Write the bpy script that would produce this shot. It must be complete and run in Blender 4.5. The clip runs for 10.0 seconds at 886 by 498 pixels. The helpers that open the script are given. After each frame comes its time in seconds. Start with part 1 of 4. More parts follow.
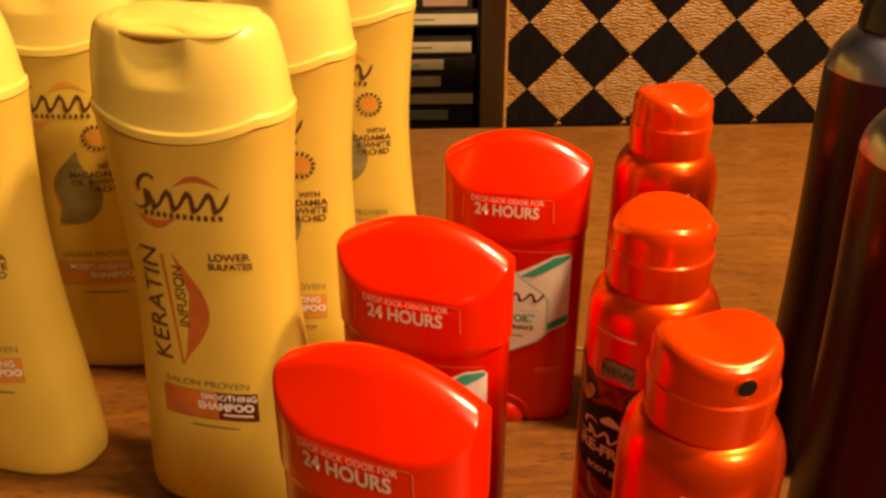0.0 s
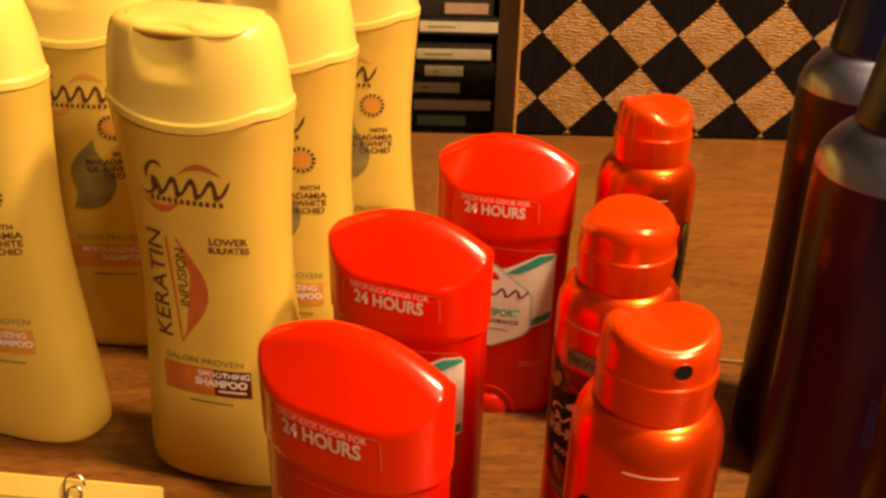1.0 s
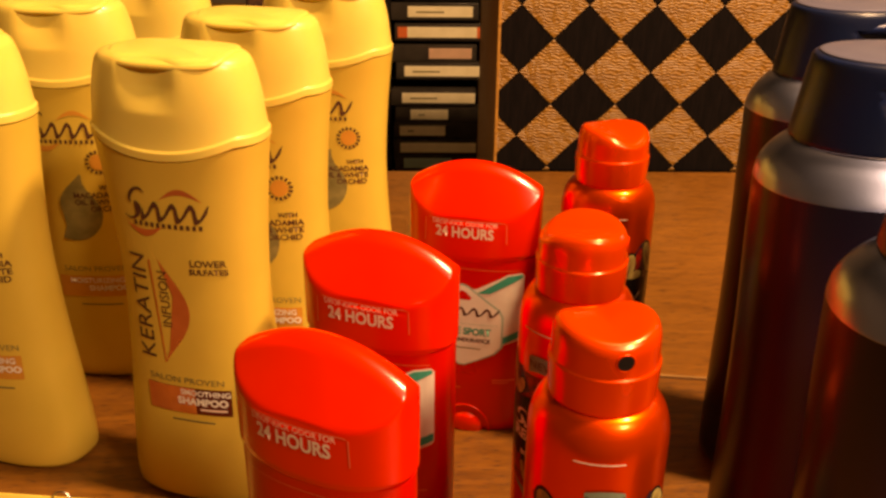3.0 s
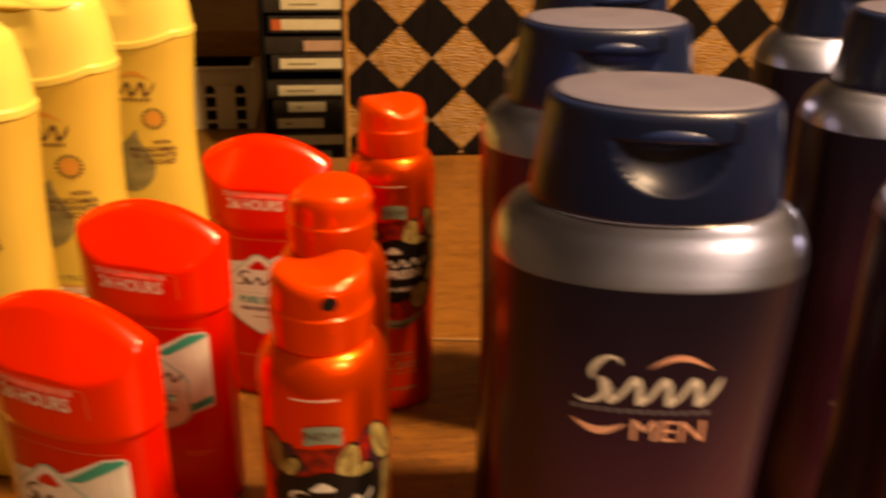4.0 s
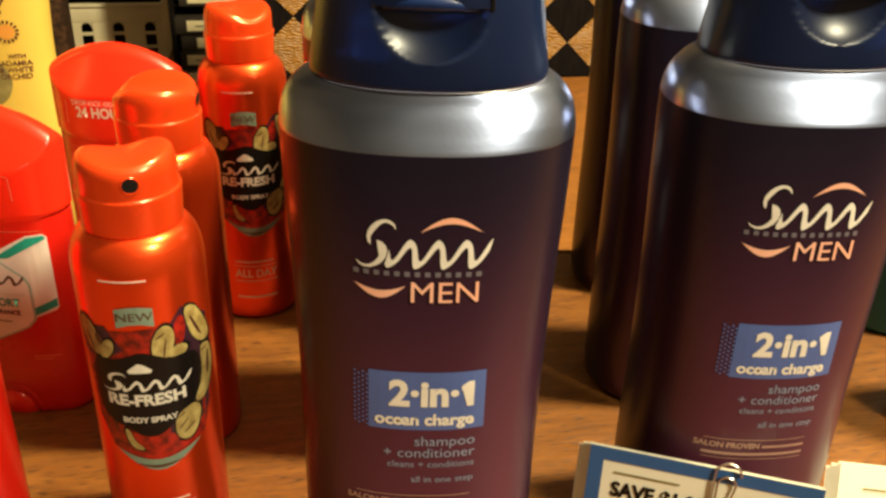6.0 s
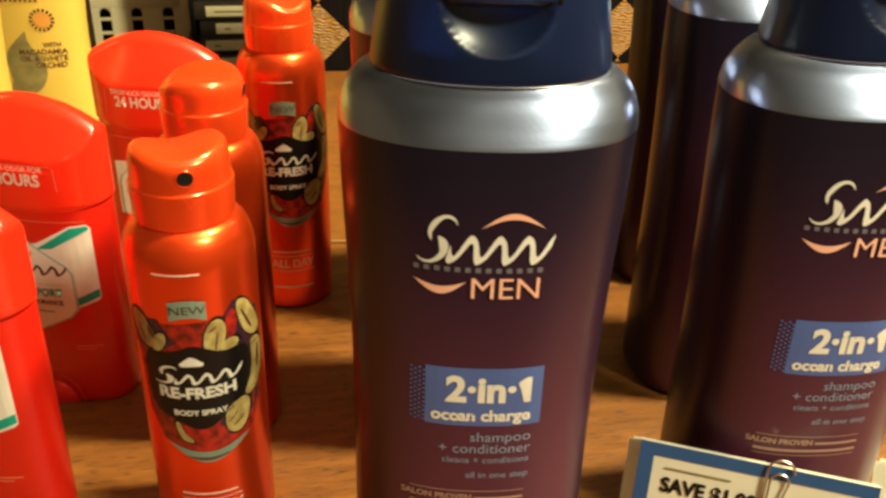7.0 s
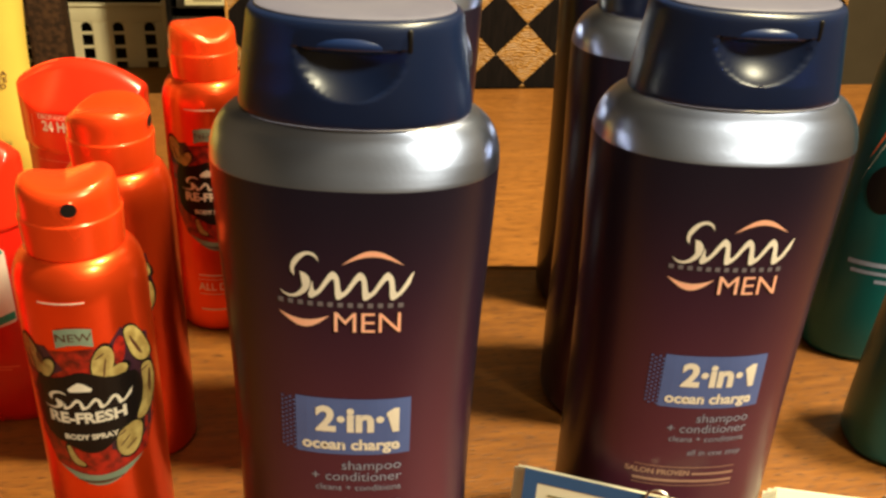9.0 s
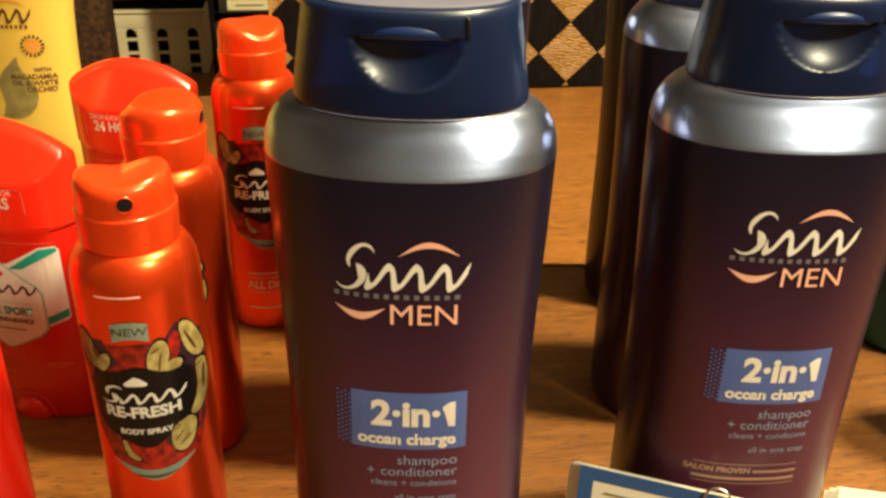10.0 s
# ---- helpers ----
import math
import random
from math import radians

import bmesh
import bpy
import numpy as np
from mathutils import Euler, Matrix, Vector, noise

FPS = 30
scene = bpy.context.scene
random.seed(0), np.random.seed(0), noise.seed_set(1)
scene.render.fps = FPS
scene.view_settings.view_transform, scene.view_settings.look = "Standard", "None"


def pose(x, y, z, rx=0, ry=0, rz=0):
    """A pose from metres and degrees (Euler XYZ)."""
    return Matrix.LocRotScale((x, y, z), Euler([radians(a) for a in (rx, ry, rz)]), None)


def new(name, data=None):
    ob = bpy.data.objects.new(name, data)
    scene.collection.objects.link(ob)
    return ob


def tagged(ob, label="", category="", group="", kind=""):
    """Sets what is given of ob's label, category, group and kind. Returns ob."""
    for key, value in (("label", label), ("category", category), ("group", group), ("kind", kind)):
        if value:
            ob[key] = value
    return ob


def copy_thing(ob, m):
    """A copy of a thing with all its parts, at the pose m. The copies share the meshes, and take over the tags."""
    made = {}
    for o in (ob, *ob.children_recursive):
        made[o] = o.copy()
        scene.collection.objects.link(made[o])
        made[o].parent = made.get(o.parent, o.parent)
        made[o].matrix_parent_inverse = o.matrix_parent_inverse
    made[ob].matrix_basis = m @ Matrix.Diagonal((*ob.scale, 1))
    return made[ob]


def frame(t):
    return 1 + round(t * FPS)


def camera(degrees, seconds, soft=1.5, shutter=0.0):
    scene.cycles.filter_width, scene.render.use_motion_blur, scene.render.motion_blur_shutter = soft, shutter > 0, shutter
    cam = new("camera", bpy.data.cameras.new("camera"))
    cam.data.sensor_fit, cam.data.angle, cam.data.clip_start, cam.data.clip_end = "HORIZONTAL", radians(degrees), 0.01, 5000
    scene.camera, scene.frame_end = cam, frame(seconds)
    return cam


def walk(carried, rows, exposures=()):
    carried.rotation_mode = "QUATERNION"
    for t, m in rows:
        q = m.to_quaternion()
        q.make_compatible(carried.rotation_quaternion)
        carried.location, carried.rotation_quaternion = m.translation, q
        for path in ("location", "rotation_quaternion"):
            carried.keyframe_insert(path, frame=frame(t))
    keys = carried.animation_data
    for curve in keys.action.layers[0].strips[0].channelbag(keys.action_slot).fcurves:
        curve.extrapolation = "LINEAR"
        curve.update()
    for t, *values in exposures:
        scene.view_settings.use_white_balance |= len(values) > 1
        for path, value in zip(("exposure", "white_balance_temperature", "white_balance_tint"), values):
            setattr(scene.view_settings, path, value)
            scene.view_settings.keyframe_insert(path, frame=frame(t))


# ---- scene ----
# camera and its walk: seconds, place in metres, turn in degrees
cam = camera(50.99, 10.0, 2.7, 0.5)
ROWS = [
    (0.0, -0.0015, 0.0041, 0.2810, 62.08, 0.09, -2.15),
    (0.5, 0.0011, -0.0047, 0.2784, 61.59, -1.03, -0.56),
    (1.0, 0.0109, -0.0176, 0.2866, 62.48, -1.32, -0.07),
    (1.5, 0.0208, -0.0300, 0.2872, 64.83, -0.29, -0.33),
    (2.0, 0.0167, -0.0359, 0.2867, 65.33, -0.20, -0.48),
    (3.5, 0.0293, -0.0462, 0.2837, 65.36, -1.24, -1.89),
    (4.0, 0.0776, -0.0664, 0.2817, 65.20, -1.09, -6.66),
    (4.5, 0.0982, -0.0865, 0.2793, 65.67, -2.02, -10.86),
    (5.0, 0.1108, -0.0873, 0.2748, 62.73, -2.10, -10.04),
    (5.5, 0.1173, -0.0924, 0.2690, 62.38, -1.92, -10.71),
    (7.0, 0.1040, -0.0846, 0.2699, 61.04, -1.66, -9.85),
    (7.5, 0.0947, -0.0867, 0.2727, 61.67, -2.00, -9.24),
    (8.0, 0.1043, -0.0875, 0.2736, 61.33, -3.09, -9.58),
    (8.5, 0.1299, -0.0922, 0.2839, 61.96, -3.07, -10.15),
    (9.0, 0.1381, -0.0957, 0.2806, 61.96, -2.56, -9.90),
    (9.5, 0.1368, -0.0959, 0.2778, 62.49, -1.03, -8.05),
    (10.0, 0.1336, -0.0936, 0.2760, 62.10, -1.19, -7.91),
]
walk(cam, [(t, pose(x, y, z, rx, ry, rz)) for t, x, y, z, rx, ry, rz in ROWS],
     [(0.0, 0.10, 8500, 28.0), (0.5, 0.14, 7900, 27.0), (1.0, 0.14, 8000, 28.0), (1.5, 0.06, 9200, 33.0), (3.5, 0.06, 9300, 32.0), (4.0, 0.06, 8600, 26.0), (4.6, 0.55, 6000, -3.0), (5.7, 0.60, 6000, -5.0), (7.3, 0.66, 5850, -12.0), (8.4, 0.62, 6000, -6.0), (10.0, 0.62, 6000, -7.0)])

# world, lamps, exposure
world = bpy.data.worlds.new("world")
scene.world = world
world.use_nodes = True
world.node_tree.nodes["Background"].inputs[0].default_value = (0.30, 0.42, 0.80, 1)
world.node_tree.nodes["Background"].inputs[1].default_value = 0.02
scene.view_settings.exposure = 0.0


def bulb(name, eye, radius, watts, colour):
    data = bpy.data.lights.new(name, "POINT")
    data.shadow_soft_size, data.energy, data.color = radius, watts, colour
    ob = new(name, data)
    ob.location = eye
    return ob


# two bulbs of the room's light, both out of view
bulb("ceiling_bulb", (0.69, 0.15, 1.37), 0.055, 155.0, (1.0, 0.73, 0.41))
bulb("front_bulb", (0.80, -0.62, 1.15), 0.12, 80.0, (1.0, 0.79, 0.53))

# ------------------------------------------------------------------ materials


def material(name, c1, c2=None, scale=60.0, rough=0.4, rough2=None, metal=0.0, bump=0.0, bump_scale=400.0, coat=0.0,
             trans=0.0, sub=0.0, stretch=(1, 1, 1), detail=4.0, spec=0.5, low=0.35, high=0.65):
    m = bpy.data.materials.new(name)
    m.use_nodes = True
    nt = m.node_tree
    p = nt.nodes["Principled BSDF"]
    tc = nt.nodes.new("ShaderNodeTexCoord")
    mp = nt.nodes.new("ShaderNodeMapping")
    mp.inputs["Scale"].default_value = stretch
    nt.links.new(tc.outputs["Object"], mp.inputs[0])
    n1 = nt.nodes.new("ShaderNodeTexNoise")
    n1.inputs["Scale"].default_value, n1.inputs["Detail"].default_value = scale, detail
    nt.links.new(mp.outputs[0], n1.inputs["Vector"])
    ramp = nt.nodes.new("ShaderNodeValToRGB")
    c2 = c2 or tuple(0.9 * v for v in c1)
    ramp.color_ramp.elements[0].position, ramp.color_ramp.elements[0].color = low, (*c1, 1)
    ramp.color_ramp.elements[1].position, ramp.color_ramp.elements[1].color = high, (*c2, 1)
    nt.links.new(n1.outputs[0], ramp.inputs[0])
    nt.links.new(ramp.outputs[0], p.inputs["Base Color"])
    mr = nt.nodes.new("ShaderNodeMapRange")
    mr.inputs["To Min"].default_value, mr.inputs["To Max"].default_value = rough, rough2 if rough2 is not None else rough + 0.06
    n2 = nt.nodes.new("ShaderNodeTexNoise")
    n2.inputs["Scale"].default_value = 35.0
    nt.links.new(tc.outputs["Object"], n2.inputs["Vector"])
    nt.links.new(n2.outputs[0], mr.inputs[0])
    nt.links.new(mr.outputs[0], p.inputs["Roughness"])
    if bump:
        n3 = nt.nodes.new("ShaderNodeTexNoise")
        n3.inputs["Scale"].default_value, n3.inputs["Detail"].default_value = bump_scale, 3.0
        nt.links.new(mp.outputs[0], n3.inputs["Vector"])
        b = nt.nodes.new("ShaderNodeBump")
        b.inputs["Strength"].default_value, b.inputs["Distance"].default_value = bump, 0.0006
        nt.links.new(n3.outputs[0], b.inputs["Height"])
        nt.links.new(b.outputs[0], p.inputs["Normal"])
    p.inputs["Metallic"].default_value = metal
    p.inputs["Coat Weight"].default_value = coat
    p.inputs["Coat Roughness"].default_value = 0.12
    p.inputs["Transmission Weight"].default_value = trans
    p.inputs["Specular IOR Level"].default_value = spec
    p.inputs["Subsurface Weight"].default_value = sub
    p.inputs["Subsurface Radius"].default_value = (0.012, 0.008, 0.004)
    p.inputs["Subsurface Scale"].default_value = 0.5
    return m


def link_mix(nt, kind, a, b, fac):
    mix = nt.nodes.new("ShaderNodeMix")
    mix.data_type, mix.blend_type = "RGBA", kind
    if isinstance(fac, float):
        mix.inputs[0].default_value = fac
    else:
        nt.links.new(fac, mix.inputs[0])
    nt.links.new(a, mix.inputs[6])
    if isinstance(b, tuple):
        mix.inputs[7].default_value = (*b, 1)
    else:
        nt.links.new(b, mix.inputs[7])
    return mix.outputs[2]


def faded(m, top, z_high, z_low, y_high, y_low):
    """A fade of print, reflected glow and shade in colour: own colour low on the front, another above and towards the
    sides.
    """
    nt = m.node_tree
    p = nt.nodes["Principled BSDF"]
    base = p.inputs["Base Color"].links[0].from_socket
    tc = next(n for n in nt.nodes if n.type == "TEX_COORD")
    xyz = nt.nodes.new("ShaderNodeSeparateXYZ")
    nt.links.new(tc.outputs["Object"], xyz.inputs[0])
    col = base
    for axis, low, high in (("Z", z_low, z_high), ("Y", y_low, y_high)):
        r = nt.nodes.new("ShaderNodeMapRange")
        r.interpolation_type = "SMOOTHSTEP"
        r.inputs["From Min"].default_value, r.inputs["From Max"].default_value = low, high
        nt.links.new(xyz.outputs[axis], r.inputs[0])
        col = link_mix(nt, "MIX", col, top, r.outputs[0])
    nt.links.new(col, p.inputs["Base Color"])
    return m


def wood(name, light, dark, pore, rough=0.36, fine=1.0):
    """Veneer: broad mottling, streaked grain along x and short dark pores."""
    m = material(name, light, dark, 34.0 * fine, rough, rough + 0.16, stretch=(1.0, 7.0, 7.0), detail=9.0, low=0.30, high=0.70)
    nt = m.node_tree
    p = nt.nodes["Principled BSDF"]
    base = p.inputs["Base Color"].links[0].from_socket
    tc = next(n for n in nt.nodes if n.type == "TEX_COORD")
    outs = []
    for scale, stretch, lo, hi in ((11.0, (1.0, 1.8, 1.8), 0.35, 0.72), (130.0 * fine, (1.0, 6.0, 6.0), 0.54, 0.68)):
        mp = nt.nodes.new("ShaderNodeMapping")
        mp.inputs["Scale"].default_value = stretch
        nt.links.new(tc.outputs["Object"], mp.inputs[0])
        n = nt.nodes.new("ShaderNodeTexNoise")
        n.inputs["Scale"].default_value, n.inputs["Detail"].default_value = scale, 5.0
        nt.links.new(mp.outputs[0], n.inputs["Vector"])
        r = nt.nodes.new("ShaderNodeMapRange")
        r.inputs["From Min"].default_value, r.inputs["From Max"].default_value = lo, hi
        nt.links.new(n.outputs[0], r.inputs[0])
        outs.append(r.outputs[0])
    half = nt.nodes.new("ShaderNodeMath")
    half.operation = "MULTIPLY"
    half.inputs[1].default_value = 0.45
    nt.links.new(outs[0], half.inputs[0])
    col = link_mix(nt, "MIX", base, dark, half.outputs[0])
    col = link_mix(nt, "MIX", col, pore, outs[1])
    nt.links.new(col, p.inputs["Base Color"])
    b = nt.nodes.new("ShaderNodeBump")
    b.invert = True
    b.inputs["Strength"].default_value, b.inputs["Distance"].default_value = 0.35, 0.0003
    nt.links.new(outs[1], b.inputs["Height"])
    nt.links.new(b.outputs[0], p.inputs["Normal"])
    return m


def ripple(m, period, height, wobble):
    """Rippled relief running along x, for a figured veneer."""
    nt = m.node_tree
    p = nt.nodes["Principled BSDF"]
    base = p.inputs["Base Color"].links[0].from_socket
    tc = next(n for n in nt.nodes if n.type == "TEX_COORD")
    mp = nt.nodes.new("ShaderNodeMapping")
    mp.inputs["Scale"].default_value = (1.15, 1.0, 1.0)
    nt.links.new(tc.outputs["Object"], mp.inputs[0])
    w = nt.nodes.new("ShaderNodeTexWave")
    w.bands_direction = "Z"
    w.inputs["Scale"].default_value, w.inputs["Distortion"].default_value = 0.314 / period, wobble
    w.inputs["Detail"].default_value, w.inputs["Detail Scale"].default_value = 2.0, 0.9
    nt.links.new(mp.outputs[0], w.inputs["Vector"])
    b = nt.nodes.new("ShaderNodeBump")
    b.inputs["Strength"].default_value, b.inputs["Distance"].default_value = 1.0, height
    nt.links.new(w.outputs["Fac"], b.inputs["Height"])
    nt.links.new(b.outputs[0], p.inputs["Normal"])
    r = nt.nodes.new("ShaderNodeMapRange")
    r.inputs["From Min"].default_value, r.inputs["From Max"].default_value = 0.35, 0.0
    nt.links.new(w.outputs["Fac"], r.inputs[0])
    r.inputs["To Max"].default_value = 0.35
    col = link_mix(nt, "MULTIPLY", base, (0.45, 0.36, 0.28), r.outputs[0])
    nt.links.new(col, p.inputs["Base Color"])
    return m


WOOD = wood("oak_veneer", (0.235, 0.092, 0.016), (0.118, 0.042, 0.007), (0.050, 0.017, 0.004))
DESK = wood("desk_veneer", (0.285, 0.114, 0.021), (0.175, 0.066, 0.012), (0.095, 0.034, 0.007), 0.32, 0.8)
EDGE = material("pale_edge_strip", (0.42, 0.24, 0.10), None, 80.0, 0.35)
# wall and ceiling tones lowered to hold down bounced light and reflections
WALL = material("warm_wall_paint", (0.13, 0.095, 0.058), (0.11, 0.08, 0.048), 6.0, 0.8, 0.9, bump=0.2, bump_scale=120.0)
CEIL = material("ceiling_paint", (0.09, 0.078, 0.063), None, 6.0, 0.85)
CARPET = material("brown_carpet", (0.05, 0.03, 0.02), (0.03, 0.02, 0.012), 60.0, 0.9, 0.95, bump=0.6, bump_scale=300.0)
RED = material("red_plastic", (0.80, 0.022, 0.006), (0.76, 0.018, 0.005), 40.0, 0.20, 0.30, coat=0.3)
RED_BODY = material("red_film", (0.60, 0.011, 0.004), (0.55, 0.009, 0.004), 40.0, 0.24, 0.34)
RED_LINE = material("light_red_edge", (0.80, 0.16, 0.09), None, 60.0, 0.3)
RED_CAN = material("red_lacquered_tin", (0.94, 0.078, 0.010), (0.90, 0.070, 0.009), 50.0, 0.27, 0.34, metal=0.8, coat=0.2)
RED_CAP = material("pearl_red_plastic", (0.86, 0.066, 0.008), (0.82, 0.058, 0.007), 45.0, 0.22, 0.30, metal=0.42, coat=0.2,
                   bump=0.04, bump_scale=900.0)
GOLD = material("gold_pearl_plastic", (0.68, 0.50, 0.092), (0.63, 0.455, 0.080), 30.0, 0.36, 0.46, metal=0.12, coat=0.1,
                bump=0.04, bump_scale=700.0)
GOLD_CAP = material("frosted_cream_plastic", (0.76, 0.60, 0.145), (0.70, 0.54, 0.12), 25.0, 0.32, 0.44, sub=0.15, coat=0.15)
# one pearl bottle in two tones: bright for the lit shoulder, dark below
PEARL_LIT = material("silver_blue_pearl_lit", (0.42, 0.48, 0.73), (0.39, 0.45, 0.69), 30.0, 0.26, 0.32, metal=1.0,
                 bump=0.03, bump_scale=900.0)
# plum print whose fade also carries the dark reflections above and at the sides
PEARL_DIM = faded(material("midnight_plum_shaded", (0.084, 0.0195, 0.044), (0.076, 0.0175, 0.041), 22.0, 0.26, 0.33, bump=0.03, bump_scale=900.0, spec=0.40),
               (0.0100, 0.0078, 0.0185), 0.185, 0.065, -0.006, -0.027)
PLUM = material("plum_film", (0.060, 0.022, 0.045), (0.050, 0.018, 0.038), 30.0, 0.32, 0.4, metal=0.35)
BLUE_CAP = material("navy_clear_plastic", (0.008, 0.019, 0.075), (0.006, 0.015, 0.064), 30.0, 0.27, 0.37, trans=0.4)
LIP_CAP = material("royal_blue_clear_plastic", (0.012, 0.030, 0.130), (0.010, 0.026, 0.115), 30.0, 0.26, 0.34, trans=0.25)
FROST_CAP = material("frosted_blue_plastic", (0.115, 0.115, 0.175), (0.095, 0.095, 0.155), 60.0, 0.32, 0.44, coat=0.2)
WHITE = material("white_print", (0.78, 0.74, 0.66), None, 90.0, 0.45)
PALE_RED = material("pale_print", (0.88, 0.68, 0.56), None, 90.0, 0.4)
TEAL = material("teal_print", (0.02, 0.34, 0.25), None, 90.0, 0.4)
EMBLEM_RED = material("deep_red_print", (0.42, 0.016, 0.008), (0.10, 0.006, 0.005), 300.0, 0.35)
SAGE = material("sage_print", (0.21, 0.28, 0.22), None, 120.0, 0.4)
MINT = material("mint_print", (0.35, 0.50, 0.42), None, 90.0, 0.4)
BLACK = material("black_print", (0.009, 0.007, 0.007), None, 90.0, 0.3, spec=0.2)
KHAKI = material("khaki_print", (0.50, 0.40, 0.15), (0.27, 0.19, 0.06), 260.0, 0.4)
BROWN_INK = material("brown_ink", (0.09, 0.035, 0.02), None, 90.0, 0.4)
COPPER = material("copper_foil", (0.80, 0.34, 0.16), (0.70, 0.28, 0.12), 90.0, 0.25, metal=0.8)
DARK_FOIL = material("dark_bronze_foil", (0.20, 0.05, 0.03), None, 90.0, 0.28, metal=0.7)
AMBER = material("amber_print", (0.62, 0.28, 0.05), None, 90.0, 0.35)
OLIVE = material("olive_print", (0.16, 0.14, 0.05), (0.26, 0.22, 0.08), 120.0, 0.4)
SILVER = material("silver_print", (0.86, 0.80, 0.72), None, 90.0, 0.35)
PEACH = material("peach_foil_print", (0.97, 0.54, 0.40), (0.94, 0.47, 0.33), 60.0, 0.3)
MUTED = material("muted_copper_print", (0.42, 0.25, 0.20), None, 90.0, 0.4)
GREY_PRINT = material("grey_print", (0.17, 0.155, 0.19), None, 90.0, 0.4)
PALE_BLUE = material("pale_blue_print", (0.27, 0.31, 0.46), None, 90.0, 0.4)
BLUE = material("blue_print", (0.088, 0.140, 0.41), (0.078, 0.125, 0.37), 90.0, 0.35)
BLUE_CARD = material("blue_card_border", (0.03, 0.10, 0.30), None, 60.0, 0.5)
PAPER = material("cream_paper", (0.84, 0.80, 0.66), (0.80, 0.76, 0.62), 50.0, 0.6, bump=0.1)
YELLOW_PAPER = material("yellow_paper", (0.85, 0.66, 0.16), (0.80, 0.60, 0.13), 50.0, 0.6, bump=0.1)
STEEL = material("steel_wire", (0.55, 0.53, 0.50), None, 90.0, 0.25, metal=1.0)
BLACK_PL = material("black_plastic", (0.007, 0.006, 0.006), (0.012, 0.010, 0.010), 80.0, 0.42, spec=0.2)
# for the tape cases, and for the shade inside the basket
CASE_AND_SHADE = material("smoky_case_and_basket_shade", (0.035, 0.030, 0.026), (0.05, 0.042, 0.035), 90.0, 0.2)
LABEL = material("tape_label", (0.90, 0.82, 0.58), (0.82, 0.74, 0.50), 90.0, 0.55)
ORANGE = material("orange_print", (0.75, 0.16, 0.05), None, 90.0, 0.5)
IVORY = material("ivory_plastic", (0.86, 0.80, 0.60), (0.80, 0.74, 0.54), 40.0, 0.45, 0.6)
MOTTLE = material("mottled_brown_fabric", (0.12, 0.055, 0.025), (0.035, 0.016, 0.009), 190.0, 0.8, 0.9, bump=0.7, bump_scale=260.0)
RAIL = wood("honey_wood", (0.42, 0.21, 0.045), (0.30, 0.14, 0.028), (0.20, 0.09, 0.02), 0.4, 0.6)
TAN = ripple(material("tan_woven_veneer", (0.30, 0.150, 0.026), (0.215, 0.100, 0.015), 34.0, 0.40, 0.52, stretch=(0.55, 1.0, 3.0), detail=3.0),
             0.0032, 0.0007, 11.0)
EBONY = material("black_stained_veneer", (0.0035, 0.0028, 0.0030), (0.007, 0.005, 0.005), 60.0, 0.7, 0.85, bump=0.4, bump_scale=90.0,
                 stretch=(4.0, 1.0, 0.6), spec=0.06)
TEAL_PL = material("teal_bottle_plastic", (0.012, 0.11, 0.12), (0.010, 0.09, 0.10), 30.0, 0.3, 0.4, metal=0.3)

# ------------------------------------------------------------------ mesh helpers


def thing(name, m, label, category, group="", kind=""):
    ob = new(name)
    ob.empty_display_size = 0.02
    ob.matrix_world = m
    return tagged(ob, label, category, group, kind)


def mesh_of(bm, name, mat, smooth=40):
    bmesh.ops.recalc_face_normals(bm, faces=bm.faces)
    me = bpy.data.meshes.new(name)
    bm.to_mesh(me)
    bm.free()
    me.materials.append(mat)
    if smooth:
        for f in me.polygons:
            f.use_smooth = True
        me.set_sharp_from_angle(angle=radians(smooth))
    return me


def part(name, bm, mat, parent, label="", smooth=40):
    ob = new(name, mesh_of(bm, name, mat, smooth))
    ob.parent = parent
    if label:
        ob["label"] = label
    return ob


def solo(name, bm, mat, m, label, category, group="", kind="", smooth=40):
    ob = new(name, mesh_of(bm, name, mat, smooth))
    ob.matrix_world = m
    return tagged(ob, label, category, group, kind)


def box(bm, x0, x1, y0, y1, z0, z1, bevel=0.0, segs=2):
    made = bmesh.ops.create_cube(bm, size=1.0)
    for v in made["verts"]:
        v.co = Vector(((x0 + x1) / 2 + v.co.x * (x1 - x0), (y0 + y1) / 2 + v.co.y * (y1 - y0), (z0 + z1) / 2 + v.co.z * (z1 - z0)))
    if bevel:
        edges = {e for v in made["verts"] for e in v.link_edges}
        bmesh.ops.bevel(bm, geom=list(edges), offset=bevel, segments=segs, affect="EDGES", profile=0.5)
    return bm


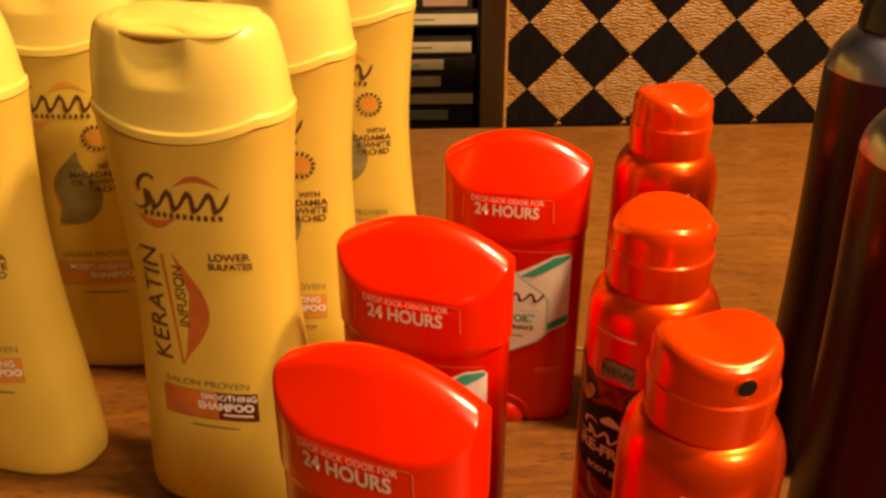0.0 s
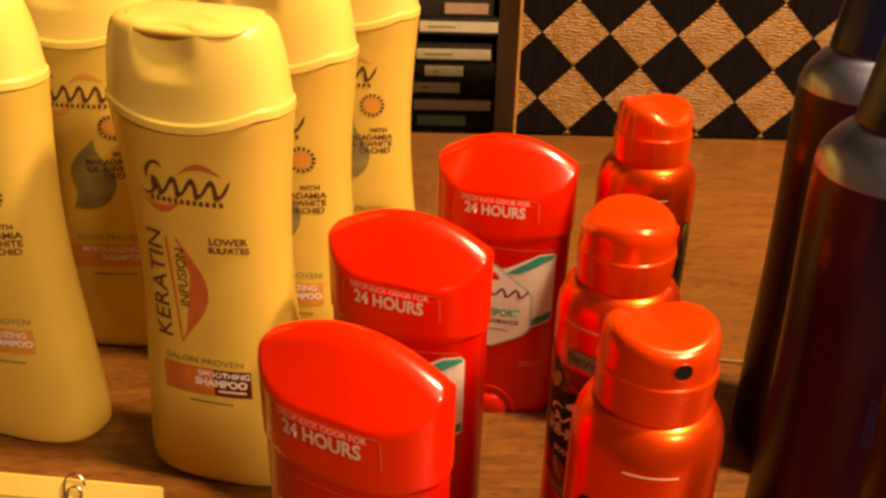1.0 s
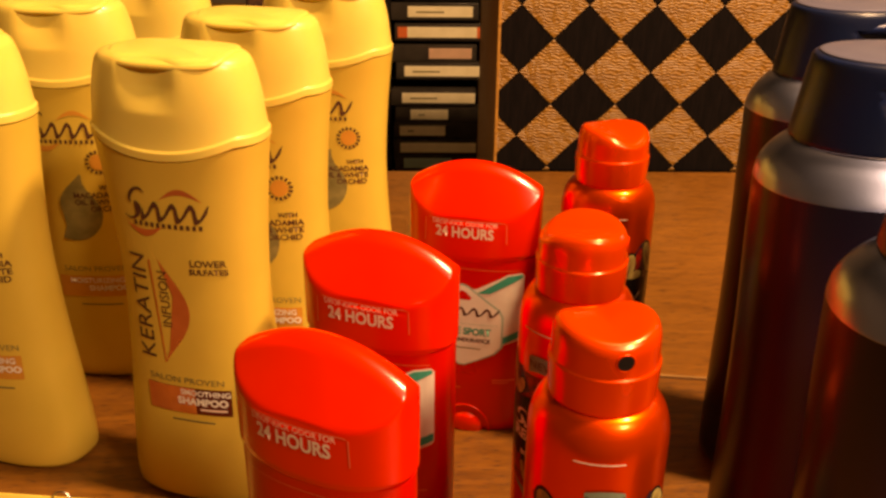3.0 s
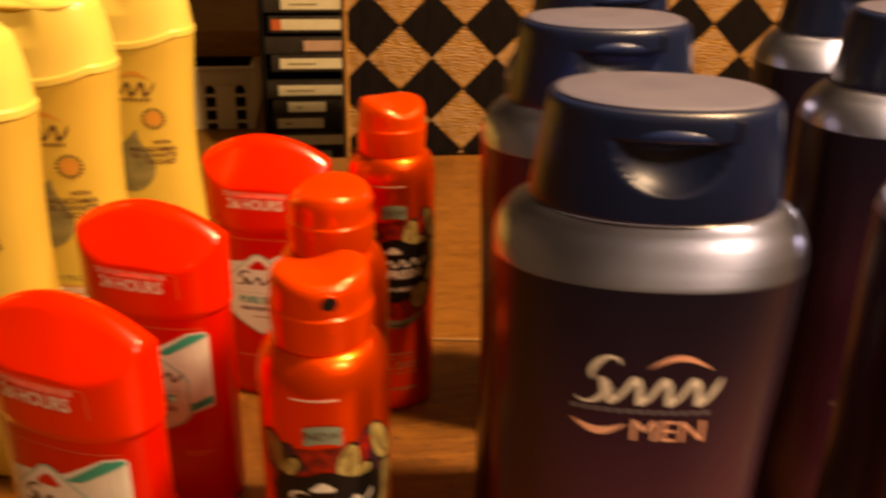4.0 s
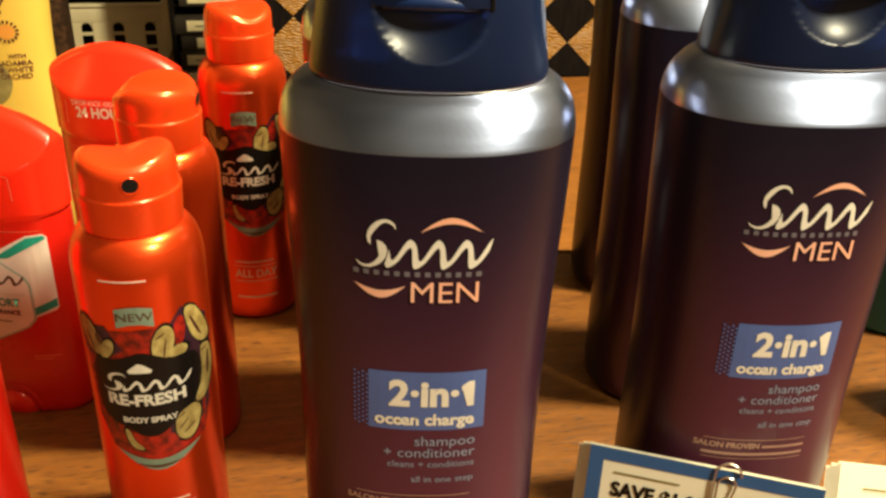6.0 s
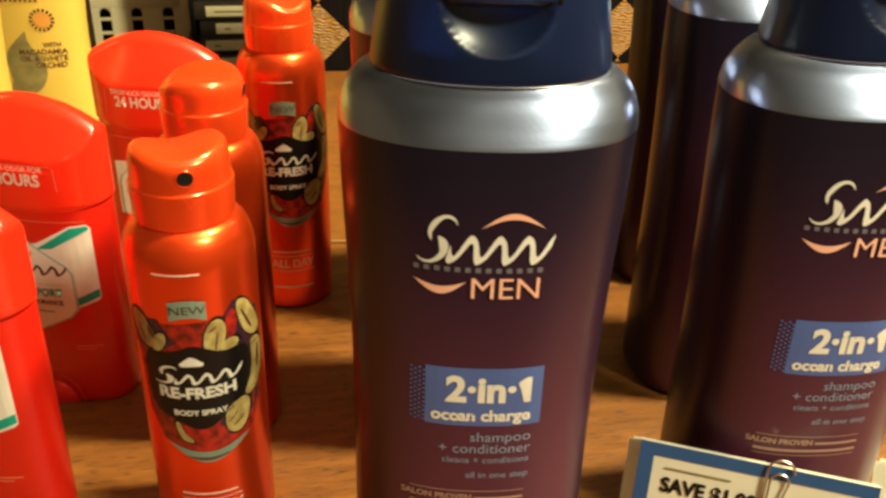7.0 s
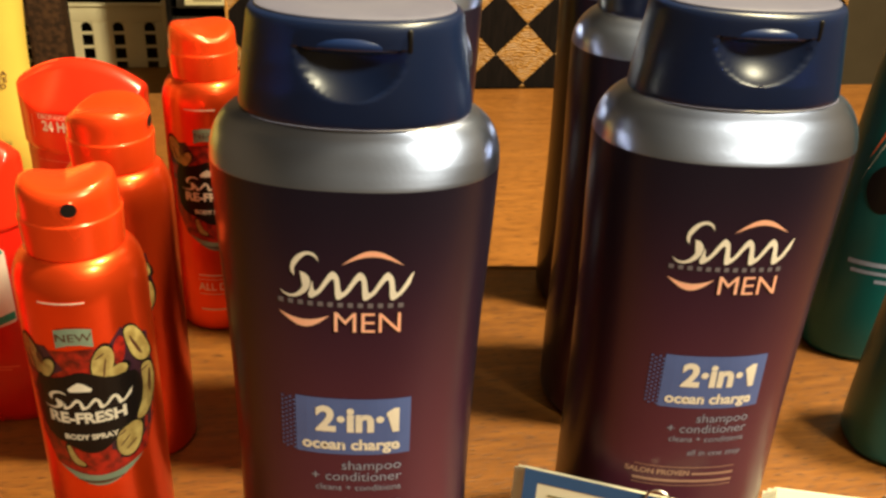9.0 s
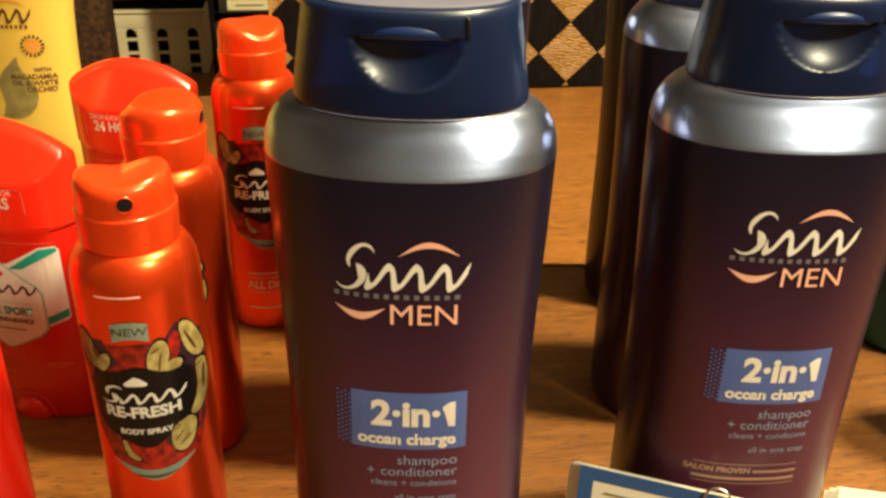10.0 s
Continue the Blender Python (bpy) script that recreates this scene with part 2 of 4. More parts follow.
def sample(keys, z):
    """Smooth values (half width, half depth, power) of a bottle's outline at the height z."""
    ks = keys
    if z <= ks[0][0]:
        return ks[0][1:]
    if z >= ks[-1][0]:
        return ks[-1][1:]
    i = max(k for k in range(len(ks) - 1) if ks[k][0] <= z)
    p0, p1, p2, p3 = ks[max(i - 1, 0)], ks[i], ks[i + 1], ks[min(i + 2, len(ks) - 1)]
    h = p2[0] - p1[0]
    u = (z - p1[0]) / h
    out = []
    for c in (1, 2, 3):
        m1 = (p2[c] - p0[c]) / (p2[0] - p0[0]) * h
        m2 = (p3[c] - p1[c]) / (p3[0] - p1[0]) * h
        d = p2[c] - p1[c]
        lim = 3 * abs(d)
        m1, m2 = max(-lim, min(lim, m1)), max(-lim, min(lim, m2))
        out.append((2 * u**3 - 3 * u**2 + 1) * p1[c] + (u**3 - 2 * u**2 + u) * m1 + (3 * u**2 - 2 * u**3) * p2[c] + (u**3 - u**2) * m2)
    return tuple(out)


def ring(a, b, n, z, seg):
    pts = []
    for k in range(seg):
        t = 2 * math.pi * k / seg
        c, s = math.cos(t), math.sin(t)
        pts.append((a * math.copysign(abs(c) ** (2 / n), c), b * math.copysign(abs(s) ** (2 / n), s), z))
    return pts


def loft(bm, keys, steps=40, seg=64, warp=None, z0=None, z1=None, ends=True):
    """A closed body from the outline's keys; warp moves a point (x, y, z) of it."""
    z0, z1 = keys[0][0] if z0 is None else z0, keys[-1][0] if z1 is None else z1
    zs = sorted({round(z0 + (z1 - z0) * k / steps, 6) for k in range(steps + 1)} | {k[0] for k in keys if z0 <= k[0] <= z1})
    rings = []
    for z in zs:
        a, b, n = sample(keys, z)
        pts = ring(max(a, 1e-4), max(b, 1e-4), n, z, seg)
        rings.append([bm.verts.new(warp(*q) if warp else q) for q in pts])
    for r0, r1 in zip(rings, rings[1:]):
        for k in range(seg):
            bm.faces.new((r0[k], r0[(k + 1) % seg], r1[(k + 1) % seg], r1[k]))
    if ends:
        bm.faces.new(rings[0][::-1])
        bm.faces.new(rings[-1])
    return bm


def front_of(keys):
    def front(x, z):
        a, b, n = sample(keys, z)
        q = min(abs(x / a), 0.999)
        return -b * (1 - q**n) ** (1 / n)
    return front


def lay(bm, front, eps, step):
    """Cuts a flat print (x, 0, z) into strips and lays it on the front of a bottle."""
    bmesh.ops.triangulate(bm, faces=bm.faces[:])
    xs = [v.co.x for v in bm.verts]
    k = math.floor(min(xs) / step) + 1
    while k * step < max(xs):
        bmesh.ops.bisect_plane(bm, geom=bm.verts[:] + bm.edges[:] + bm.faces[:], plane_co=(k * step, 0, 0), plane_no=(1, 0, 0))
        k += 1
    zs = [v.co.z for v in bm.verts]
    zstep = 0.006
    k = math.floor(min(zs) / zstep) + 1
    while k * zstep < max(zs):
        bmesh.ops.bisect_plane(bm, geom=bm.verts[:] + bm.edges[:] + bm.faces[:], plane_co=(0, 0, k * zstep), plane_no=(0, 0, 1))
        k += 1
    bmesh.ops.triangulate(bm, faces=bm.faces[:])
    for v in bm.verts:
        v.co.y = front(v.co.x, v.co.z) - eps
    return bm


SHIFT = [0.0]


def print_on(name, loops, mat, parent, front, eps=0.0002, step=0.003, label=""):
    bm = bmesh.new()
    for lp in loops:
        bm.faces.new([bm.verts.new((x + SHIFT[0], 0, z)) for x, z in lp])
    ob = part(name, lay(bm, front, eps, step), mat, parent, label, 0)
    if len(loops) > 1 and name in ("mark_line", "dot", "fine_print", "seal_ring", "mark_letters", "mark"):
        ob["kind"] = "stuff"
    return ob


def text_mesh(words, size, cx, cz, align="CENTER", width=1.0, turn=0.0, bold=0.0, shear=0.0):
    cu = bpy.data.curves.new("words", "FONT")
    cu.body, cu.size, cu.align_x, cu.align_y, cu.offset, cu.resolution_u, cu.shear = words, size, align, "CENTER", bold, 3, shear
    ob = new("words", cu)
    me = bpy.data.meshes.new_from_object(ob.evaluated_get(bpy.context.evaluated_depsgraph_get()))
    bpy.data.objects.remove(ob)
    bpy.data.curves.remove(cu)
    bm = bmesh.new()
    bm.from_mesh(me)
    bpy.data.meshes.remove(me)
    c, s = math.cos(radians(turn)), math.sin(radians(turn))
    for v in bm.verts:
        x, y = v.co.x * width, v.co.y
        v.co = Vector((cx + SHIFT[0] + c * x - s * y, 0, cz + s * x + c * y))
    return bm


def words_on(words, size, cx, cz, mat, parent, front, eps=0.0003, **kw):
    bm = lay(text_mesh(words, size, cx, cz, **kw), front, eps, 0.003)
    return part("lettering", bm, mat, parent, "", 0)


def rect(x0, x1, z0, z1):
    return [(x0, z0), (x1, z0), (x1, z1), (x0, z1)]


def oval(cx, cz, rx, rz, n=24, turn=0.0):
    c, s = math.cos(radians(turn)), math.sin(radians(turn))
    return [(cx + c * rx * math.cos(2 * math.pi * k / n) - s * rz * math.sin(2 * math.pi * k / n),
             cz + s * rx * math.cos(2 * math.pi * k / n) + c * rz * math.sin(2 * math.pi * k / n)) for k in range(n)]


def rounded(loop, times=2):
    """The outline with its corners cut round."""
    for _ in range(times):
        out = []
        for (ax, az), (bx, bz) in zip(loop, loop[1:] + loop[:1]):
            out += [(0.75 * ax + 0.25 * bx, 0.75 * az + 0.25 * bz), (0.25 * ax + 0.75 * bx, 0.25 * az + 0.75 * bz)]
        loop = out
    return loop


def swoosh(x0, x1, z, rise, thick, n=14):
    """A thin crescent from x0 to x1."""
    top = [(x0 + (x1 - x0) * k / n, z + rise * math.sin(math.pi * k / n)) for k in range(n + 1)]
    low = [(x0 + (x1 - x0) * k / n, z + (rise - thick * (1 if rise > 0 else -1)) * math.sin(math.pi * k / n)) for k in range(1, n)]
    return top + low[::-1]


def script_shapes(x0, x1, z, h):
    """A row of slanted crescents and ovals, for a maker's mark that is not lettered."""
    w = (x1 - x0) / 5.2
    out = []

    def bow(cx, cz, rx, rz, a0, a1, t, lean=0.28):
        n = 10
        ring0 = [(cx + rx * math.cos(a0 + (a1 - a0) * k / n), cz + rz * math.sin(a0 + (a1 - a0) * k / n)) for k in range(n + 1)]
        ring1 = [(cx + (rx - t * math.sin(math.pi * k / n)) * math.cos(a0 + (a1 - a0) * k / n), cz + (rz - t * 0.6 * math.sin(math.pi * k / n)) * math.sin(a0 + (a1 - a0) * k / n)) for k in range(1, n)]
        return [(x + lean * (q - z), q) for x, q in ring0 + ring1[::-1]]

    out.append(bow(x0 + 0.75 * w, z + 0.72 * h, 0.55 * w, 0.34 * h, 0.3, 4.2, 0.30 * w))
    out.append(bow(x0 + 0.60 * w, z + 0.22 * h, 0.62 * w, 0.34 * h, -2.6, 1.5, 0.30 * w))
    n, up, low = 56, [], []
    for k in range(n + 1):
        u = k / n
        cz = z + h * (0.26 + 0.25 * math.sin(2 * math.pi * (3.6 * u + 0.55)))
        t = h * (0.13 + 0.05 * math.cos(2 * math.pi * 7.2 * u))
        cx = x0 + 1.25 * w + (x1 - x0 - 1.25 * w) * u
        up.append((cx + 0.28 * (cz + t - z), cz + t))
        low.append((cx + 0.28 * (cz - t - z), cz - t))
    for k in range(n):
        out.append([low[k], low[k + 1], up[k + 1], up[k]])
    return out


def tube(bm, pts, r, seg=8):
    rings = []
    for i, p in enumerate(pts):
        d = (Vector(pts[min(i + 1, len(pts) - 1)]) - Vector(pts[max(i - 1, 0)])).normalized()
        u = d.orthogonal().normalized()
        if rings:
            u = (last - d * last.dot(d)).normalized()
        last = u
        w = d.cross(u)
        rings.append([bm.verts.new(Vector(p) + r * (math.cos(2 * math.pi * k / seg) * u + math.sin(2 * math.pi * k / seg) * w)) for k in range(seg)])
    for r0, r1 in zip(rings, rings[1:]):
        for k in range(seg):
            bm.faces.new((r0[k], r0[(k + 1) % seg], r1[(k + 1) % seg], r1[k]))
    bm.faces.new(rings[0][::-1])
    bm.faces.new(rings[-1])
    return bm


# ------------------------------------------------------------------ setting
FLOOR_Z, DESK_Z = -0.80, -0.050
solo("floor", box(bmesh.new(), -2.2, 2.6, -2.4, 2.84, FLOOR_Z - 0.05, FLOOR_Z), CARPET, pose(0, 0, 0), "brown carpeted floor below the desk", "floor", kind="structure", smooth=0)
# ceiling and walls added to close the room, dark against stray bounce
solo("ceiling", box(bmesh.new(), -2.2, 2.6, -2.4, 2.84, 1.80, 1.86), CEIL, pose(0, 0, 0), "plain ceiling out of view, toned dark", "ceiling", kind="structure", smooth=0)
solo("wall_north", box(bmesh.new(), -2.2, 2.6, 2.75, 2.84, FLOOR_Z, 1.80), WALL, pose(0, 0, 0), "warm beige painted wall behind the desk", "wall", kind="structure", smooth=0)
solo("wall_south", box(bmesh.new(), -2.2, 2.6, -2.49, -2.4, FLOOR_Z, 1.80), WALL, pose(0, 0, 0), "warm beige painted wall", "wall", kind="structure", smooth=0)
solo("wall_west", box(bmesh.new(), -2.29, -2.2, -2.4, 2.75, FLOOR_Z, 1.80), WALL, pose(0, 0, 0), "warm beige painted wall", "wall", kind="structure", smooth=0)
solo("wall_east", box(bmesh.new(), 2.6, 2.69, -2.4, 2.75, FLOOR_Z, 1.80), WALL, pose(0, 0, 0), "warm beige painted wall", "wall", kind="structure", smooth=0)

desk = thing("desk", pose(0, 0, 0), "brown wood veneer desk with a plain flat top", "desk")
part("desktop", box(bmesh.new(), -0.75, 1.05, -0.09, 0.889, DESK_Z - 0.03, DESK_Z, 0.002), DESK, desk)
for x0 in (-0.74, 0.98):
    part("side_panel", box(bmesh.new(), x0, x0 + 0.06, -0.05, 0.87, FLOOR_Z, DESK_Z - 0.03), DESK, desk)

# the raised board on which the products stand; its far edge runs slightly askew
def slab(bm, outline, z0, z1, bevel=0.0):
    f = bm.faces.new([bm.verts.new((x, y, z0)) for x, y in outline])
    ext = bmesh.ops.extrude_face_region(bm, geom=[f])
    for v in ext["geom"]:
        if isinstance(v, bmesh.types.BMVert):
            v.co.z = z1
    if bevel:
        bmesh.ops.bevel(bm, geom=[e for e in bm.edges if abs(e.verts[0].co.z - z1) < 1e-6 and abs(e.verts[1].co.z - z1) < 1e-6], offset=bevel, segments=2, affect="EDGES")
    return bm


def far_edge(x):
    return 0.4065 - 0.119 * (x - 0.16)


board = thing("raised_board", pose(0, 0, 0), "brown oak veneer board with pale edge strip on the desk", "board")
part("board_top", slab(bmesh.new(), [(-0.60, -0.055), (0.86, -0.055), (0.86, far_edge(0.86)), (0.005, far_edge(0.005)), (0.005, 0.640), (-0.60, 0.660)], -0.018, 0.0, 0.0008), WOOD, board, smooth=0)
part("riser", slab(bmesh.new(), [(-0.59, -0.04), (0.85, -0.04), (0.85, far_edge(0.85) - 0.01), (0.0, far_edge(0.0) - 0.01), (0.0, 0.630), (-0.59, 0.650)], DESK_Z, -0.018), WOOD, board, smooth=0)
part("edge_strip", slab(bmesh.new(), [(0.0055, far_edge(0.0055) + 0.0002), (0.86, far_edge(0.86) + 0.0002), (0.86, far_edge(0.86) + 0.0016), (0.0055, far_edge(0.0055) + 0.0016)], -0.018, 0.0014, 0.0004), EDGE, board, "thin pale edge strip", 0)

# ------------------------------------------------------------------ deodorant sticks
STICK = [(0.0, 0.0290, 0.0142, 2.5), (0.002, 0.0302, 0.0152, 2.5), (0.012, 0.0308, 0.0156, 2.45), (0.097, 0.0312, 0.0158, 2.4),
         (0.0990, 0.0320, 0.0164, 2.4), (0.1440, 0.0322, 0.0166, 2.4)]
STICK_TOP = 0.1413


def soft_max(a, b, k=0.0012):
    h = max(k - abs(a - b), 0.0) / k
    return max(a, b) + h * h * k * 0.25


def stick_cap_shape(x, y, z):
    """Oblique oval faces in front and behind, an arched ridge, and a lower edge that dips in the middle."""
    lim = max(0.0040, 0.0158 - 0.54 * max(0.0, z - 0.1185))
    if z > STICK_TOP - 0.0040:
        u = min(1.0, (z - STICK_TOP + 0.0040) / 0.0040)
        q = math.sqrt(max(0.0, 1 - u * u))
        lim = max(0.0002, lim * q)
        x *= 1 - 0.10 * (1 - q)
    if z > 0.115:
        y = soft_max(y, -lim) if y < 0 else -soft_max(-y, -lim)
    w = max(0.0, min(1.0, (z - 0.099) / (STICK_TOP - 0.099)))
    z2 = z - w * 11.0 * x * x
    if z < 0.0989:
        z2 -= 0.0030 * (1 - (x / 0.0320) ** 2) - 0.0030
    return (x, y, z2)


def deodorant(m):
    th = thing("deodorant_stick", m, "glossy red deodorant stick with a white shield label and domed cap", "deodorant", "deodorant sticks in a row")
    front = front_of(STICK)
    SHIFT[0] = 0.0032
    part("body", loft(bmesh.new(), [k for k in STICK if k[0] <= 0.098], 24), RED_BODY, th)
    capkeys = [(0.0955, 0.0313, 0.0159, 2.4), (0.0985, 0.0320, 0.0164, 2.4), (STICK_TOP, 0.0322, 0.0166, 2.4)]
    cap = part("cap", loft(bmesh.new(), capkeys, 60, 96, warp=stick_cap_shape), RED, th, "glossy red cap with oval slanted faces")
    bm = bmesh.new()
    loft(bm, [(0.0, 0.0092, 0.004, 2), (0.004, 0.0092, 0.0046, 2), (0.0085, 0.0064, 0.0040, 2), (0.0108, 0.002, 0.0015, 2)], 10, 24,
         warp=lambda x, y, z: (x, y - 0.0136, z))
    part("dial", bm, RED, th, "round red turning dial at the foot")
    bm = bmesh.new()
    pts = []
    for k in range(13):
        a = math.pi * k / 12
        x, z = 0.0122 * math.cos(a), 0.0142 * math.sin(a)
        pts.append((x, front(x, max(z, 0.002)) - 0.0001, z + 0.0005))
    tube(bm, pts, 0.0007, 6)
    part("arch", bm, RED_BODY, th)

    def capfront(x, z):
        return front(x, max(0.1, z)) - 0.0001
    # the clear film on the cap: faint edge lines
    for lp in ([(-0.0225, 0.1166), (-0.0225, 0.1170), (0.0125, 0.1170), (0.0140, 0.1164), (0.0136, 0.1162), (0.0125, 0.1166)],
               [(0.0141, 0.1162), (0.0145, 0.1160), (0.0148, 0.1060), (0.0144, 0.1060)], [(-0.0250, 0.1040), (-0.0246, 0.1160), (-0.0242, 0.1160), (-0.0245, 0.1040)]):
        print_on("film_edge", [lp], RED_LINE, cap, capfront, 0.0003)
    words_on("24 HOURS", 0.0072, -0.0054, 0.1104, PALE_RED, cap, capfront, 0.0003, width=0.84, bold=0.0002)
    words_on("DROP-KICK ODOR FOR", 0.0034, -0.0054, 0.1152, PALE_RED, cap, capfront, 0.0003, width=0.86)
    # label on the body
    lab = print_on("label", [[(-0.0250, 0.049), (0.0060, 0.0475), (0.0222, 0.0538), (0.0232, 0.0552), (0.0232, 0.0885), (0.0220, 0.0902), (0.0160, 0.0898), (0.0010, 0.0815), (-0.0250, 0.078)]],
                   WHITE, th, front, 0.0002, label="white label with green stripes")
    print_on("stripe", [[(0.0010, 0.0790), (0.0075, 0.0795), (0.0228, 0.0880), (0.0222, 0.0896), (0.0160, 0.0890)]], TEAL, lab, front, 0.0004)
    print_on("stripe", [[(0.0110, 0.0540), (0.0230, 0.0595), (0.0230, 0.0556), (0.0110, 0.0502)]], TEAL, lab, front, 0.0004)
    shield = [(-0.0190, 0.0460), (-0.0070, 0.0385), (-0.0040, 0.0385), (0.0110, 0.0460), (0.0145, 0.0500), (0.0145, 0.0670), (0.0125, 0.0710), (-0.0030, 0.0830), (-0.0060, 0.0840), (-0.0090, 0.0830), (-0.0220, 0.0710), (-0.0235, 0.0670), (-0.0235, 0.0500)]
    print_on("shield_rim", [shield], MINT, lab, front, 0.0005)
    print_on("shield", [[(-0.0045 + (x + 0.0045) * 0.955, 0.0605 + (z - 0.0605) * 0.965) for x, z in shield]], WHITE, lab, front, 0.0007)
    # the maker's mark as plain shapes
    print_on("mark", script_shapes(-0.0190, 0.0115, 0.0672, 0.0070), BROWN_INK, lab, front, 0.0009)
    print_on("ship", [[(-0.010, 0.0755), (-0.002, 0.0755), (-0.0012, 0.0768), (-0.0038, 0.0796), (-0.006, 0.0805), (-0.0086, 0.0788), (-0.0108, 0.0768)]], RED_BODY, lab, front, 0.0009)
    words_on("PURE SPORT", 0.0054, -0.0040, 0.0580, TEAL, lab, front, 0.0009, width=0.84, bold=0.00016)
    words_on("HIGH ENDURANCE", 0.0030, -0.0040, 0.0532, BROWN_INK, lab, front, 0.0009, width=0.95, bold=0.0001)
    print_on("rule", [rect(-0.0200, 0.0120, 0.0622, 0.0624)], MINT, lab, front, 0.0009)
    print_on("fine_print", [rect(-0.010, 0.004, 0.0484, 0.0490)], OLIVE, lab, front, 0.0009)
    print_on("film_edge", [[(-0.0250, 0.0916), (-0.0250, 0.0919), (0.0215, 0.0919), (0.0222, 0.0916)]], RED_LINE, th, front, 0.0002)
    print_on("fine_print", [rect(-0.020, -0.006, 0.0245, 0.0253), rect(0.010, 0.021, 0.0305, 0.0312), rect(0.010, 0.018, 0.0290, 0.0296)], RED_LINE, th, front, 0.0002)
    SHIFT[0] = 0.0
    return th


stick = deodorant(pose(-0.0115, 0.2115, 0, 0, 0, -27))
copy_thing(stick, pose(0.0026, 0.2912, 0, 0, 0, -20))
copy_thing(stick, pose(0.0446, 0.3740, 0, 0, 0, -14))

# ------------------------------------------------------------------ body sprays
CAN = [(0.0, 0.0193, 0.0193, 2), (0.0016, 0.0210, 0.0210, 2), (0.004, 0.0211, 0.0211, 2), (0.1210, 0.0211, 0.0211, 2)]
CAN += [(0.1212 + 0.0135 * math.sin(0.14 * k), 0.0143 + 0.0068 * math.cos(0.14 * k), 0.0143 + 0.0068 * math.cos(0.14 * k), 2) for k in range(1, 11)]
CAPK = [(0.1343, 0.0150, 0.0150, 2), (0.1347, 0.0156, 0.0156, 2), (0.1358, 0.0158, 0.0158, 2), (0.1460, 0.0163, 0.0163, 2), (0.1468, 0.0162, 0.0162, 2), (0.1472, 0.0157, 0.0157, 2),
        (0.1545, 0.0154, 0.0154, 2.05), (0.1570, 0.0150, 0.0150, 2.05), (0.1592, 0.0142, 0.0142, 2), (0.1603, 0.0126, 0.0126, 2), (0.1608, 0.0088, 0.0088, 2), (0.1609, 0.001, 0.001, 2)]


def cap_groove(x, y, z):
    """A saddle: the top sinks along the middle, most at the back."""
    w = max(0.0, min(1.0, (z - 0.1490) / 0.0100))
    f = max(0.0, min(1.0, (y + 0.016) / 0.032))
    return (x, y, z - (0.0024 + 0.0036 * f) * w * w * math.exp(-((x + 0.001) / 0.0112) ** 2))


